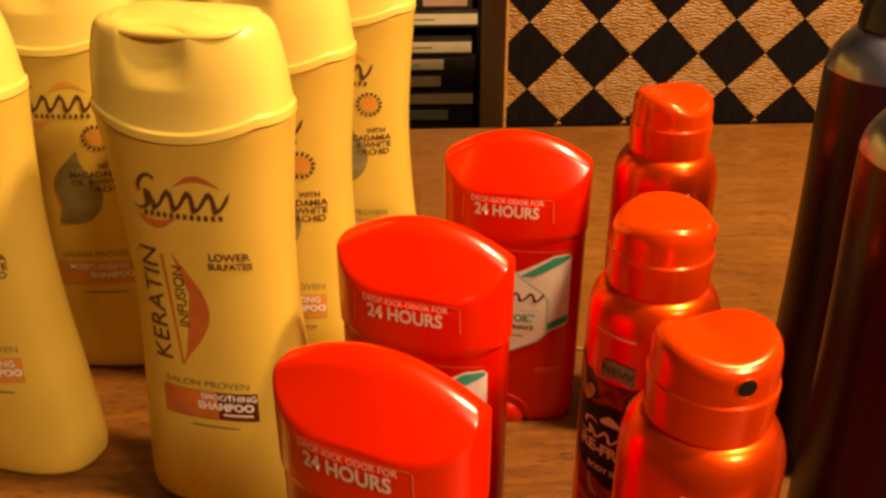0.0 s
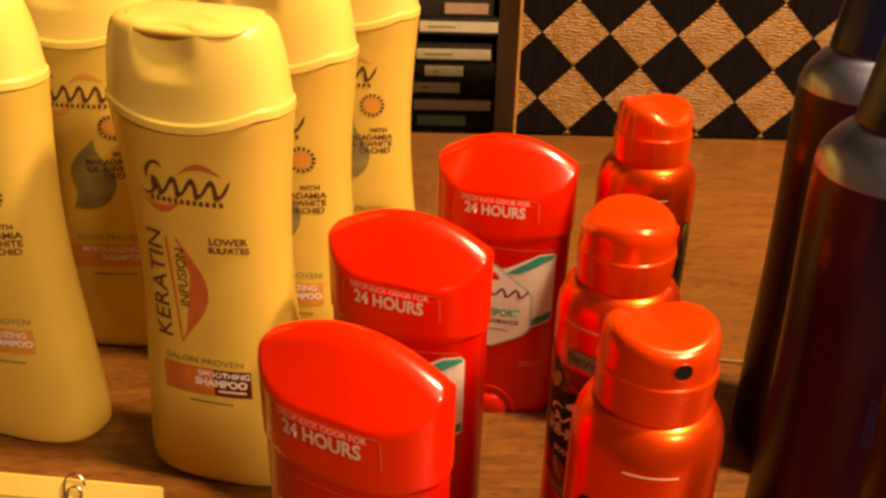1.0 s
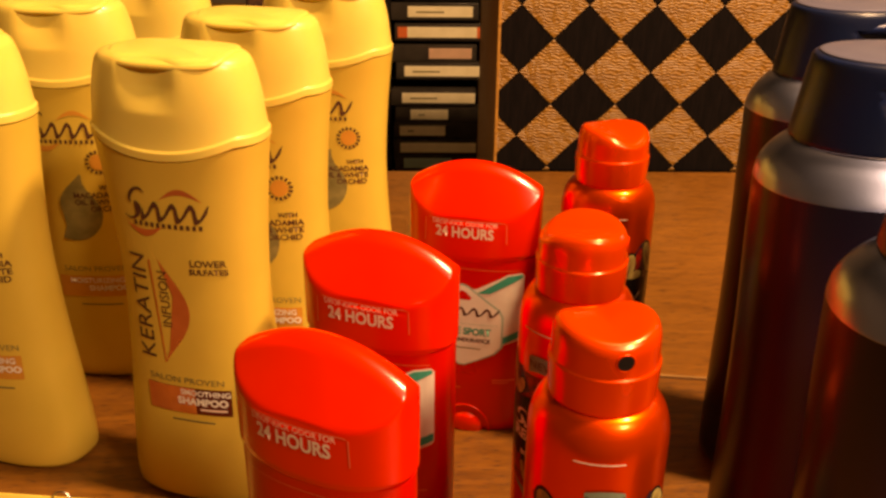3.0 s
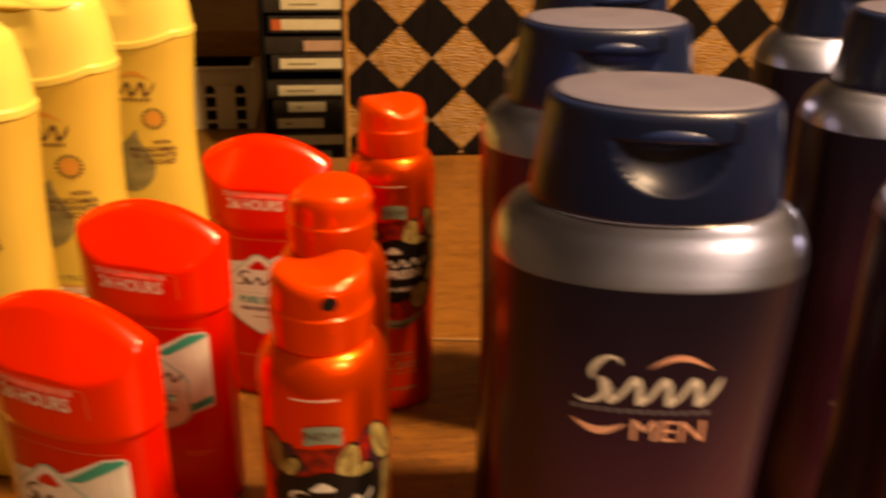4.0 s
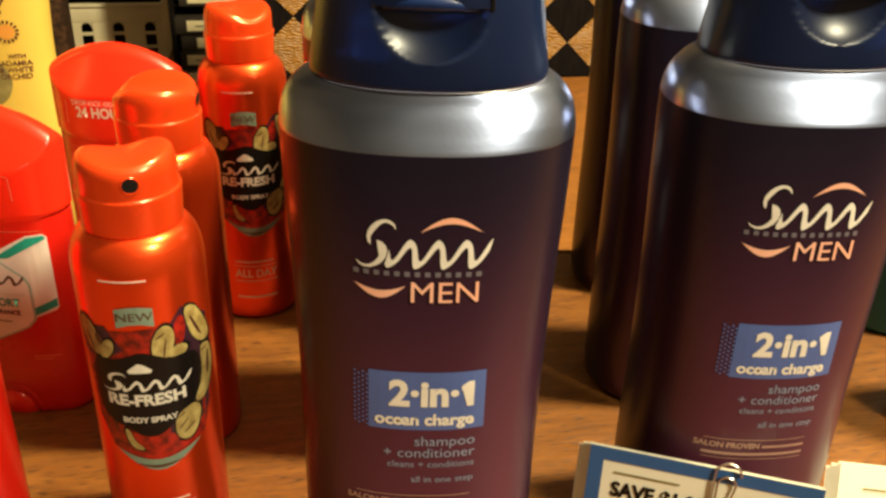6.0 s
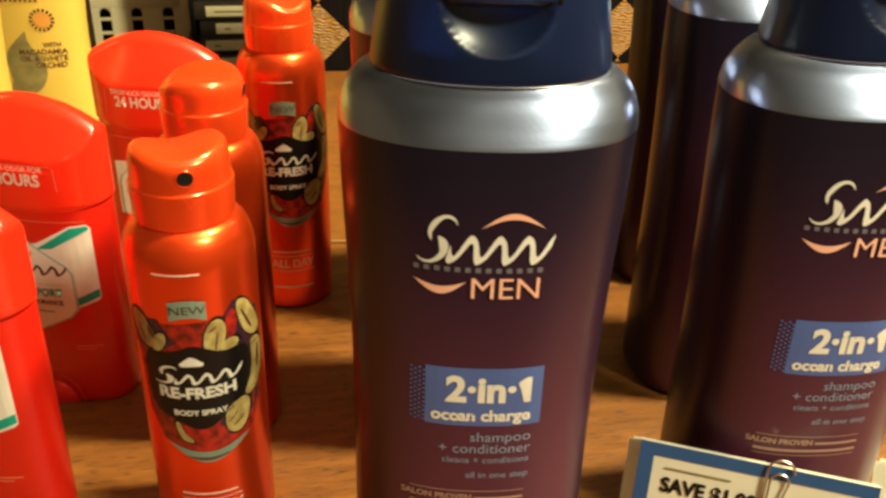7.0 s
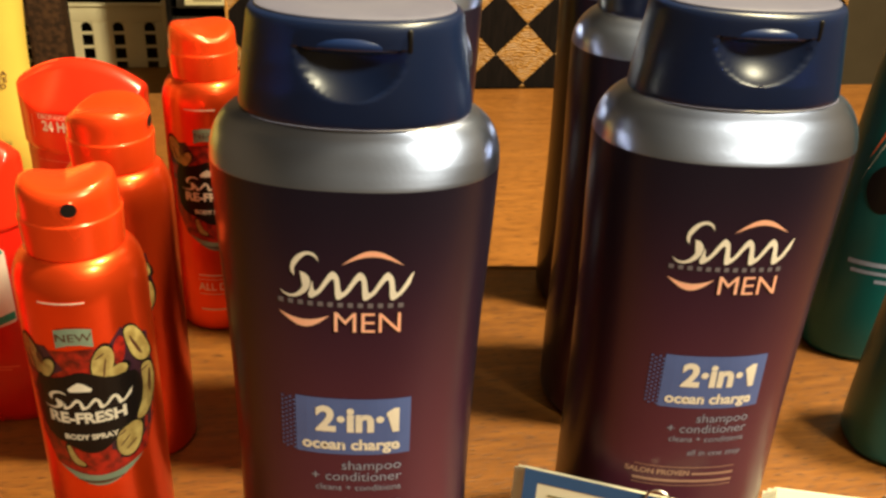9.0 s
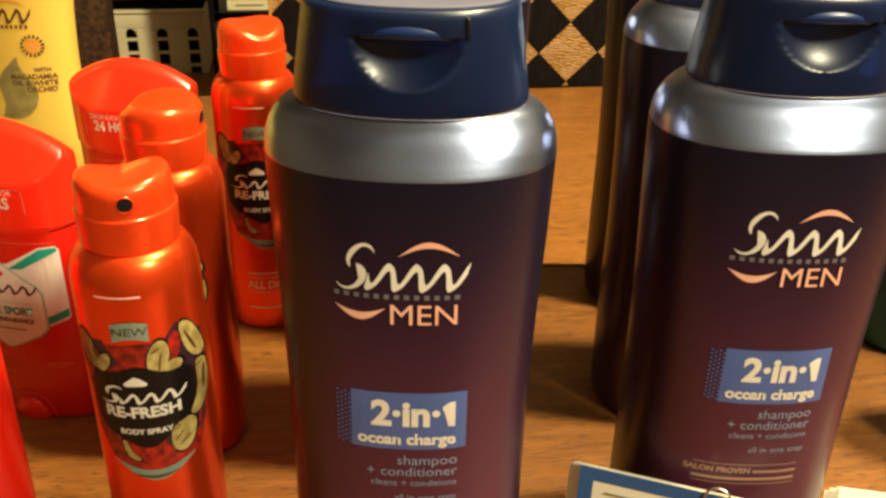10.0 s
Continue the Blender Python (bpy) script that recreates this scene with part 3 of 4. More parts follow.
def spray_can(m, cap_turn=0.0):
    th = thing("body_spray_can", m, "red metallic body spray can with black emblem and pearl cap", "spray can", "body spray cans in a row")
    front = front_of(CAN)
    part("can", loft(bmesh.new(), CAN, 30, 72), RED_CAN, th)
    bm = bmesh.new()
    loft(bm, CAPK, 60, 72, warp=cap_groove)
    bmesh.ops.rotate(bm, verts=bm.verts[:], cent=(0, 0, 0), matrix=Matrix.Rotation(radians(cap_turn), 3, "Z"))
    cap = part("cap", bm, RED_CAP, th, "pearl red spray cap with a thumb groove", 50)
    bm = bmesh.new()
    turn = Matrix.Rotation(radians(cap_turn), 3, "Z")
    for r0, r1, y0, y1, n in ((0.0024, 0.0024, -0.0157, -0.0115, 20),):
        a = [bm.verts.new(turn @ Vector((r0 * math.cos(2 * math.pi * k / n), y0, 0.1524 + r0 * math.sin(2 * math.pi * k / n)))) for k in range(n)]
        b = [bm.verts.new(turn @ Vector((r1 * math.cos(2 * math.pi * k / n), y1, 0.1524 + r1 * math.sin(2 * math.pi * k / n)))) for k in range(n)]
        for k in range(n):
            bm.faces.new((a[k], a[(k + 1) % n], b[(k + 1) % n], b[k]))
        bm.faces.new(a)
    # no hole is cut; its darkness is the plug's black colour
    part("nozzle", bm, BLACK_PL, cap, "black plug standing for the dark nozzle hole")
    bm = bmesh.new()
    ang = [2 * math.pi * k / 24 for k in range(25)]
    tube(bm, [turn @ Vector((0.0026 * math.cos(a), -math.sqrt(0.0155**2 - (0.0026 * math.cos(a)) ** 2), 0.1524 + 0.0026 * math.sin(a))) for a in ang], 0.00035, 6)
    part("nozzle_rim", bm, RED_CAP, cap)
    art = print_on("emblem", [[(-0.0188, 0.104), (0.0130, 0.106), (0.0192, 0.100), (0.0196, 0.072), (0.0160, 0.058), (0.0, 0.051), (-0.0135, 0.057), (-0.0172, 0.068)]], EMBLEM_RED, th, front, 0.00015, 0.0022,
                   "black emblem with khaki scrollwork")

    def inked(lp, mat=KHAKI, eps=0.00030):
        lp = rounded(lp) if len(lp) < 20 else lp
        cx, cz = sum(q[0] for q in lp) / len(lp), sum(q[1] for q in lp) / len(lp)
        far = max(math.hypot(x - cx, z - cz) for x, z in lp)
        grow = 1 + 0.0007 / far * 1.4
        rim = [(max(-0.0206, min(0.0206, cx + (x - cx) * grow)), cz + (z - cz) * grow) for x, z in lp]
        ob = print_on("scroll", [rim], BLACK, art, front, eps, 0.0022)
        print_on("scroll_face", [lp], mat, ob, front, eps + 0.00012, 0.0022)

    # dark ground behind the scrolls
    for lp in ([(-0.0196, 0.1045), (-0.0110, 0.1060), (-0.0060, 0.0975), (-0.0130, 0.0930), (-0.0188, 0.0935)], [(0.0090, 0.1050), (0.0130, 0.1105), (0.0196, 0.1030), (0.0203, 0.0860), (0.0180, 0.0670), (0.0120, 0.0590), (0.0050, 0.0580), (0.0110, 0.0900)]):
        print_on("shadow", [lp], PLUM, art, front, 0.00022, 0.0022)
    # red shapes, then khaki: side figure, middle, long curl with its rounded end, small foot
    for lp in (oval(-0.0010, 0.0995, 0.0050, 0.0056), oval(0.0118, 0.1020, 0.0018, 0.0056, turn=-6), oval(0.0020, 0.0600, 0.0060, 0.0040)):
        print_on("scroll", [lp], EMBLEM_RED, art, front, 0.0003, 0.0022)
    for lp in (oval(-0.0158, 0.1010, 0.0026, 0.0068, turn=14), oval(-0.0112, 0.0975, 0.0020, 0.0040, turn=-24), oval(0.0066, 0.0990, 0.0034, 0.0066, turn=-12), oval(0.0108, 0.0945, 0.0030, 0.0024, turn=24),
               [(0.0136, 0.1098), (0.0166, 0.1094), (0.0186, 0.1040), (0.0200, 0.0970), (0.0200, 0.0925), (0.0176, 0.0935), (0.0154, 0.0975), (0.0142, 0.1030)],
               [(0.0170, 0.0925), (0.0198, 0.0915), (0.0203, 0.0850), (0.0199, 0.0790), (0.0186, 0.0735), (0.0160, 0.0708), (0.0140, 0.0722), (0.0162, 0.0775), (0.0176, 0.0840)],
               [(0.0072, 0.0670), (0.0096, 0.0712), (0.0136, 0.0722), (0.0158, 0.0700), (0.0152, 0.0640), (0.0128, 0.0590), (0.0098, 0.0584), (0.0074, 0.0612)],
               [(-0.0096, 0.0655), (-0.0078, 0.0660), (-0.0066, 0.0610), (-0.0032, 0.0580), (-0.0046, 0.0568), (-0.0080, 0.0585)]):
        inked(lp)
    for lp in (oval(-0.0132, 0.1010, 0.0011, 0.0022, turn=12), oval(-0.0162, 0.0990, 0.0004, 0.0040, turn=12), oval(0.0100, 0.0655, 0.0026, 0.0003, turn=48), oval(0.0116, 0.0630, 0.0026, 0.0003, turn=40), oval(0.0094, 0.0690, 0.0016, 0.0003, turn=30),
               oval(0.0166, 0.1010, 0.0004, 0.0050, turn=16), oval(0.0190, 0.0840, 0.0004, 0.0046, turn=-4), oval(0.0180, 0.0900, 0.0016, 0.0003), oval(0.0070, 0.0970, 0.0003, 0.0040, turn=-10), oval(0.0060, 0.1020, 0.0018, 0.0003, turn=30)):
        print_on("scroll_line", [lp], BROWN_INK, art, front, 0.00052, 0.0022)
    print_on("shield", [rounded([(-0.0166, 0.0942), (-0.0100, 0.0938), (-0.0050, 0.0955), (-0.0010, 0.0972), (0.0030, 0.0958), (0.0080, 0.0930), (0.0150, 0.0932), (0.0170, 0.0890), (0.0172, 0.0800), (0.0140, 0.0722), (0.0092, 0.0706), (0.0066, 0.0664), (0.0020, 0.0630),
                         (-0.0030, 0.0632), (-0.0070, 0.0664), (-0.0140, 0.0690), (-0.0166, 0.0740)], 1)], BLACK, art, front, 0.00056, 0.0022)
    print_on("ribbon", [swoosh(-0.0130, 0.0148, 0.0570, -0.0085, 0.0046)], SAGE, art, front, 0.0006, 0.0022)
    print_on("tag", [[(-0.0070, 0.1062), (-0.0030, 0.1074), (0.0008, 0.1074), (0.0048, 0.1062), (0.0048, 0.1130), (0.0008, 0.1138), (-0.0030, 0.1138), (-0.0070, 0.1130)]], SAGE, art, front, 0.0005, 0.0022)
    words_on("NEW", 0.0042, -0.0011, 0.1102, BROWN_INK, art, front, 0.0007, width=1.2)
    words_on("RE-FRESH", 0.0060, -0.0006, 0.0780, WHITE, art, front, 0.0007, bold=0.00025)
    words_on("BODY SPRAY", 0.0030, -0.0004, 0.0700, WHITE, art, front, 0.0007, bold=0.0001)
    print_on("mark", script_shapes(-0.0146, 0.0132, 0.0822, 0.0064), WHITE, art, front, 0.0007)
    print_on("ship", [[(-0.0050, 0.0890), (0.0018, 0.0890), (0.0024, 0.0900), (-0.0002, 0.0922), (-0.0020, 0.0928), (-0.0040, 0.0914), (-0.0056, 0.0900)]], WHITE, art, front, 0.0007)
    print_on("scroll_text", [swoosh(-0.0080, 0.0098, 0.0520, -0.0022, 0.0011)], BROWN_INK, art, front, 0.0009)
    print_on("fine_print", [rect(-0.0105, 0.0040, 0.1226, 0.1231), rect(-0.010, 0.009, 0.0335, 0.0342), rect(-0.010, 0.010, 0.0130, 0.0140)], PALE_RED, th, front, 0.0003)
    words_on("ALL DAY", 0.0062, 0.0, 0.0270, PALE_RED, th, front, 0.0004, width=0.85, bold=0.0001)
    print_on("rule", [rect(-0.0105, 0.0105, 0.0226, 0.0230), rect(-0.0105, 0.0105, 0.0312, 0.0315)], PALE_RED, th, front, 0.0003)
    return th


spray_can(pose(0.0721, 0.1905, 0, 0, 0, 1), 9)
spray_can(pose(0.0757, 0.2570, 0, 0, 0, -38), 116)
spray_can(pose(0.1052, 0.3610, 0, 0, 0, 2) @ Matrix.Scale(1.02, 4), 205)

# ------------------------------------------------------------------ gold shampoo bottles
GOLDK = [(0.0, 0.0350, 0.0175, 2.6), (0.0025, 0.0378, 0.0200, 2.6), (0.012, 0.0386, 0.0208, 2.5), (0.040, 0.0368, 0.0200, 2.4), (0.075, 0.0338, 0.0190, 2.35),
         (0.108, 0.0324, 0.0186, 2.3), (0.137, 0.0336, 0.0190, 2.3), (0.161, 0.0356, 0.0200, 2.35), (0.1710, 0.0366, 0.0206, 2.4)]
GOLDCAP = [(0.1712, 0.0362, 0.0203, 2.4), (0.1718, 0.0370, 0.0211, 2.4), (0.1748, 0.0370, 0.0211, 2.4), (0.1758, 0.0362, 0.0204, 2.4), (0.1900, 0.0344, 0.0194, 2.4),
           (0.1995, 0.0322, 0.0180, 2.4), (0.2030, 0.0304, 0.0168, 2.4), (0.2047, 0.0272, 0.0148, 2.3), (0.2053, 0.020, 0.010, 2.2), (0.2055, 0.002, 0.001, 2)]


def gold_seam(x, y, z):
    w = max(0.0, min(1.0, (z - 0.156) / 0.015)) * max(0.0, min(1.0, (0.2030 - z) / 0.02))
    return (x, y, z - 0.006 * w * max(0.0, 1 - (x / 0.030) ** 2))


def gold_bottle(m, keratin, shift=0.0):
    label = "gold pearl shampoo bottle with copper leaf and a dark bronze band" if keratin else "gold pearl shampoo bottle with olive leaf print and amber band"
    th = thing("shampoo_bottle", m, label, "shampoo", "gold shampoo bottles")
    front = front_of(GOLDK)
    part("bottle", loft(bmesh.new(), GOLDK, 44, 72, warp=gold_seam), GOLD, th)

    def cap_shape(x, y, z):
        x, y, z = gold_seam(x, y, z)
        if y < -0.004 and z > 0.184:
            w = min(1.0, (z - 0.184) / 0.010) * max(0.0, 1 - ((x + 0.003) / 0.012) ** 2)
            y += 0.0030 * w * min(1.0, (-y - 0.004) / 0.006)
        return (x, y, z)
    cap = part("cap", loft(bmesh.new(), GOLDCAP, 44, 72, warp=cap_shape), GOLD_CAP, th, "frosted cream flip cap")
    bm = bmesh.new()
    loft(bm, [(0.0, 0.0240, 0.0140, 3.6), (0.0012, 0.0250, 0.0150, 3.6), (0.0026, 0.0247, 0.0147, 3.6), (0.0029, 0.0236, 0.0136, 3.4)], 8, 48,
         warp=lambda x, y, z: (x + 0.002, y - 0.0020, z + 0.2030 - 0.30 * max(0.0, -y - 0.004)))
    part("lid", bm, GOLD_CAP, cap, "flat flip lid")
    SHIFT[0] = shift
    # maker's mark as plain shapes
    mk = print_on("mark", [swoosh(-0.002, 0.0160, 0.1490, 0.0052, 0.0024), swoosh(-0.0190, -0.0020, 0.1372, -0.0050, 0.0030)], AMBER if not keratin else COPPER, th, front, 0.0002)
    print_on("mark_letters", script_shapes(-0.0200, 0.0165, 0.1405, 0.0125), BROWN_INK, mk, front, 0.0004)
    print_on("mark_line", [rect(-0.0150 + 0.0026 * k, -0.0136 + 0.0026 * k, 0.1368, 0.1388) for k in range(12)], BROWN_INK, mk, front, 0.0003)
    if keratin:
        words_on("KERATIN", 0.0112, -0.0165, 0.0990, BROWN_INK, th, front, turn=90, width=1.10)
        words_on("INFUSION", 0.0062, -0.0052, 0.1040, BROWN_INK, th, front, turn=90, width=0.95)
        bow = [(-0.0065 + 0.0125 * math.sin(math.pi * k / 20) ** 1.2 - 0.0015 * k / 20, 0.1225 - 0.0490 * k / 20) for k in range(21)]
        inner = [(-0.0065 + 0.0062 * math.sin(math.pi * k / 20) ** 1.3 - 0.0015 * k / 20, 0.1225 - 0.0490 * k / 20) for k in range(1, 20)]
        leaf = print_on("leaf", [bow + inner[::-1]], COPPER, th, front, 0.0002, label="copper leaf print")
        print_on("leaf_vein", [[(-0.0112, 0.1215), (-0.0104, 0.1215), (-0.0080, 0.0735), (-0.0087, 0.0735)]], COPPER, leaf, front, 0.0003)
        words_on("LOWER", 0.0042, 0.0150, 0.1218, BROWN_INK, th, front, bold=0.0001)
        words_on("SULFATES", 0.0036, 0.0150, 0.1180, BROWN_INK, th, front, bold=0.0001)
        words_on("SALON PROVEN", 0.0042, 0.0, 0.0655, OLIVE, th, front, width=1.15)
        band = print_on("band", [rect(-0.0190, 0.0200, 0.0492, 0.0622)], DARK_FOIL, th, front, 0.0002, label="bronze foil band")
        # bright left half: lamp light reflected in the foil, laid on as copper colour
        print_on("band_glow", [rect(-0.0190, 0.0040, 0.0492, 0.0622)], COPPER, band, front, 0.0004)
        words_on("SMOOTHING", 0.0038, 0.0085, 0.0598, WHITE, band, front, 0.0005, bold=0.0001)
        words_on("SHAMPOO", 0.0048, 0.0070, 0.0555, WHITE, band, front, 0.0005, bold=0.0002)
        print_on("fine_print", [rect(0.006, 0.018, 0.0515, 0.0524)], PALE_RED, band, front, 0.0005)
        print_on("fine_print", [rect(-0.008, 0.012, 0.0450, 0.0458)], OLIVE, th, front, 0.0003)
    else:
        print_on("seal", [[(0.0155 + 0.0042 * math.cos(a) * k, 0.1268 + 0.0042 * math.sin(a) * k) for a in [2 * math.pi * j / 20 for j in range(20)] for k in (1,)]], AMBER, th, front, 0.0002)
        print_on("seal_ring", [[(0.0155 + r * math.cos(a), 0.1268 + r * math.sin(a)) for r, a in ((0.0046, a0), (0.0064, a0), (0.0064, a0 + 0.22), (0.0046, a0 + 0.22))] for a0 in [2 * math.pi * j / 16 for j in range(16)]], BROWN_INK, th, front, 0.0003)
        print_on("leaf", [rounded([(0.0060, 0.1215), (0.0020, 0.1175), (-0.0065, 0.1095), (-0.0080, 0.1015), (-0.0040, 0.0955), (0.0060, 0.0915), (-0.0010, 0.0865), (-0.0110, 0.0850), (0.0020, 0.0830), (0.0110, 0.0885), (0.0145, 0.0975), (0.0125, 0.1055), (0.0075, 0.1115), (0.0055, 0.1165)])], OLIVE, th, front, 0.0002, label="olive leaf print")
        words_on("WITH", 0.0034, 0.0185, 0.1128, BROWN_INK, th, front, bold=0.0001)
        words_on("MACADAMIA", 0.0042, 0.0130, 0.1088, BROWN_INK, th, front, bold=0.0001)
        words_on("OIL & WHITE", 0.0042, 0.0130, 0.1050, BROWN_INK, th, front, bold=0.0001)
        words_on("ORCHID", 0.0042, 0.0165, 0.1012, BROWN_INK, th, front, bold=0.0001)
        words_on("SALON PROVEN", 0.0042, 0.0060, 0.0672, OLIVE, th, front, width=1.1)
        band = print_on("band", [rect(-0.0140, 0.0230, 0.0510, 0.0632)], AMBER, th, front, 0.0002, label="amber print band")
        words_on("MOISTURIZING", 0.0042, 0.0060, 0.0604, WHITE, band, front, 0.0004, bold=0.0001)
        words_on("SHAMPOO", 0.0044, 0.0120, 0.0560, WHITE, band, front, 0.0004, bold=0.0002)
        print_on("fine_print", [rect(-0.004, 0.018, 0.0460, 0.0468)], OLIVE, th, front, 0.0003)
    SHIFT[0] = 0.0
    return th


gold_bottle(pose(-0.0778, 0.3208, 0, 0, 0, -15), True)
macadamia = gold_bottle(pose(-0.0603, 0.394, 0, 0, 0, -13), False)
for x, y, a in ((-0.0345, 0.471, -10), (-0.1805, 0.3485, -17), (-0.1600, 0.428, -4), (-0.139, 0.515, -14)):
    copy_thing(macadamia, pose(x, y, 0, 0, 0, a))

# ------------------------------------------------------------------ dark two-in-one shampoo bottles
DARK = [(0.0, 0.0345, 0.0268, 2.5), (0.0025, 0.0372, 0.0294, 2.5), (0.010, 0.0382, 0.0304, 2.4), (0.050, 0.0385, 0.0310, 2.35), (0.075, 0.0385, 0.0308, 2.3), (0.100, 0.0388, 0.0304, 2.3),
        (0.130, 0.0397, 0.0297, 2.3), (0.155, 0.0409, 0.0289, 2.3), (0.1700, 0.0414, 0.0284, 2.3), (0.1780, 0.0416, 0.0282, 2.3), (0.1800, 0.0415, 0.0272, 2.3), (0.1830, 0.0411, 0.0255, 2.3),
        (0.1865, 0.0399, 0.0236, 2.25), (0.1895, 0.0379, 0.0219, 2.2), (0.1918, 0.0352, 0.0208, 2.2), (0.1932, 0.0320, 0.0200, 2.2)]
DARKCAP = [(0.1925, 0.0316, 0.0203, 2.2), (0.1929, 0.0325, 0.0212, 2.2), (0.1945, 0.0327, 0.0214, 2.2), (0.2040, 0.0314, 0.0211, 2.2), (0.2140, 0.0300, 0.0207, 2.2), (0.2183, 0.0293, 0.0204, 2.2),
           (0.2200, 0.0287, 0.0198, 2.2), (0.2206, 0.0278, 0.0190, 2.2)]


def dark_cap(x, y, z):
    """A half-round bowl for the thumb under the lip of the lid."""
    if y < 0 and z < 0.2138:
        q = (x / 0.0142) ** 2 + ((z - 0.2138) / 0.0138) ** 2
        if q < 1:
            y += 0.0062 * (1 - q) ** 0.8
    return (x, y, z)


def dark_bottle(m):
    th = thing("two_in_one_bottle", m, "dark midnight pearl two-in-one shampoo bottle with navy flip cap", "shampoo", "dark shampoo bottles")
    front = front_of(DARK)
    # sheen above and shade below are held in two materials
    part("lower_bottle", loft(bmesh.new(), [k for k in DARK if k[0] <= 0.1781], 50, 96), PEARL_DIM, th, "dark plum printed lower bottle with shade in its colour")
    part("shoulder", loft(bmesh.new(), [(0.1776, 0.0414, 0.0280, 2.3)] + [k for k in DARK if k[0] >= 0.1780], 30, 96), PEARL_LIT, th, "silver blue pearl shoulder with its sheen in the colour")
    bm = bmesh.new()
    loft(bm, DARKCAP, 60, 128, warp=dark_cap)
    cap = part("cap", bm, BLUE_CAP, th, "clear navy flip cap", 50)
    # lid paler than the cap: the ceiling's reflection is in its colour
    bm = bmesh.new()
    loft(bm, [(0.0, 0.0266, 0.0174, 2.2), (0.0008, 0.0272, 0.0180, 2.2), (0.0014, 0.0264, 0.0172, 2.2), (0.0020, 0.0180, 0.0110, 2.1), (0.0022, 0.002, 0.001, 2)], 8, 64, warp=lambda x, y, z: (x, y, z + 0.2200))
    part("lid", bm, FROST_CAP, cap, "frosted lid top, paled for reflected ceiling light")
    bm = bmesh.new()
    loft(bm, [(0.2120, 0.0122, 0.0040, 2), (0.2128, 0.0140, 0.0062, 2), (0.2144, 0.0147, 0.0074, 2), (0.2162, 0.0143, 0.0070, 2), (0.2176, 0.0124, 0.0054, 2), (0.2182, 0.0090, 0.0030, 2)], 16, 48,
         warp=lambda x, y, z: (x, y - 0.0140, z - 7.0 * x * x * (0.15 if z < 0.2137 else 1.0)))
    part("thumb_lip", bm, LIP_CAP, cap, "bright blue curved thumb lip")
    bm = bmesh.new()
    tube(bm, [(0.0152, -0.0168 - 0.00022 * k, 0.2185 - 0.0028 * k) for k in range(9)], 0.00035, 5)
    part("hinge_line", bm, LIP_CAP, cap)
    bm = bmesh.new()
    box(bm, 0.0146, 0.0160, -0.0188, -0.0128, 0.2130, 0.2190, 0.0004, 1)
    # solid block, black in place of the shade in a slot
    part("hinge_notch", bm, BLACK_PL, cap, "black block standing for the slot beside the lip")
    bm = bmesh.new()
    loft(bm, [(0.1923, 0.0322, 0.0209, 2.2), (0.1927, 0.0329, 0.0216, 2.2), (0.1931, 0.0322, 0.0209, 2.2)], 4, 96)
    part("cap_rim", bm, FROST_CAP, cap, "thin pale rim under the cap")
    # maker's mark as plain shapes
    SHIFT[0] = -0.0004
    mk = print_on("mark", [swoosh(-0.0010, 0.0160, 0.1565, 0.0046, 0.0018), swoosh(-0.0190, -0.0045, 0.1405, -0.0042, 0.0024)], PEACH, th, front, 0.0002, label="copper and silver maker's mark")
    print_on("mark_letters", script_shapes(-0.0190, 0.0168, 0.1470, 0.0125), SILVER, mk, front, 0.0004)
    print_on("mark_line", [rect(-0.0190 + 0.0028 * k, -0.0175 + 0.0028 * k, 0.1434, 0.1449) for k in range(13)], GREY_PRINT, mk, front, 0.0003)
    words_on("MEN", 0.0092, 0.0062, 0.1384, PEACH, mk, front, 0.0006, width=1.06)
    blue = print_on("blue_panel", [rect(-0.0150, 0.0192, 0.0918, 0.1123)], BLUE, th, front, 0.0002, label="royal blue print panel")
    print_on("dot", [rect(-0.0158 - 0.0012 * i, -0.0151 - 0.0012 * i, 0.0924 + 0.0016 * j + 0.0008 * (i % 2), 0.0931 + 0.0016 * j + 0.0008 * (i % 2)) for i in range(4) for j in range(12)], BLUE, blue, front, 0.0003)
    words_on("2\u00b7in\u00b7", 0.0122, 0.0118, 0.1045, SILVER, blue, front, 0.0004, bold=0.0005, width=0.98, align="RIGHT")
    print_on("digit", [[(0.0140, 0.1002), (0.0159, 0.1002), (0.0159, 0.1090), (0.0144, 0.1090), (0.0122, 0.1075), (0.0122, 0.1059), (0.0140, 0.1069)]], SILVER, blue, front, 0.0004)
    words_on("ocean charge", 0.0055, 0.0015, 0.0955, SILVER, blue, front, 0.0004, bold=0.0002)
    words_on("shampoo", 0.0050, 0.0170, 0.0875, PALE_BLUE, th, front, align="RIGHT")
    words_on("+ conditioner", 0.0050, 0.0170, 0.0831, PALE_BLUE, th, front, align="RIGHT")
    words_on("cleans + conditions", 0.0034, 0.0170, 0.0788, PALE_BLUE, th, front, align="RIGHT")
    words_on("all in one step", 0.0034, 0.0170, 0.0730, PALE_BLUE, th, front, align="RIGHT")
    words_on("SALON PROVEN", 0.0030, -0.0108, 0.0640, MUTED, th, front, bold=0.0001)
    print_on("fine_print", [rect(0.0010, 0.0160, 0.0632, 0.0642)], MUTED, th, front, 0.0003)
    print_on("fine_print", [rect(-0.0190, 0.0160, 0.0600, 0.0611)], MUTED, th, front, 0.0003)
    print_on("rule", [rect(-0.0190, 0.0160, 0.0664, 0.0667)], MUTED, th, front, 0.0003)
    print_on("rule", [rect(-0.0190, 0.0160, 0.0584, 0.0587)], MUTED, th, front, 0.0003)
    SHIFT[0] = 0.0
    return th


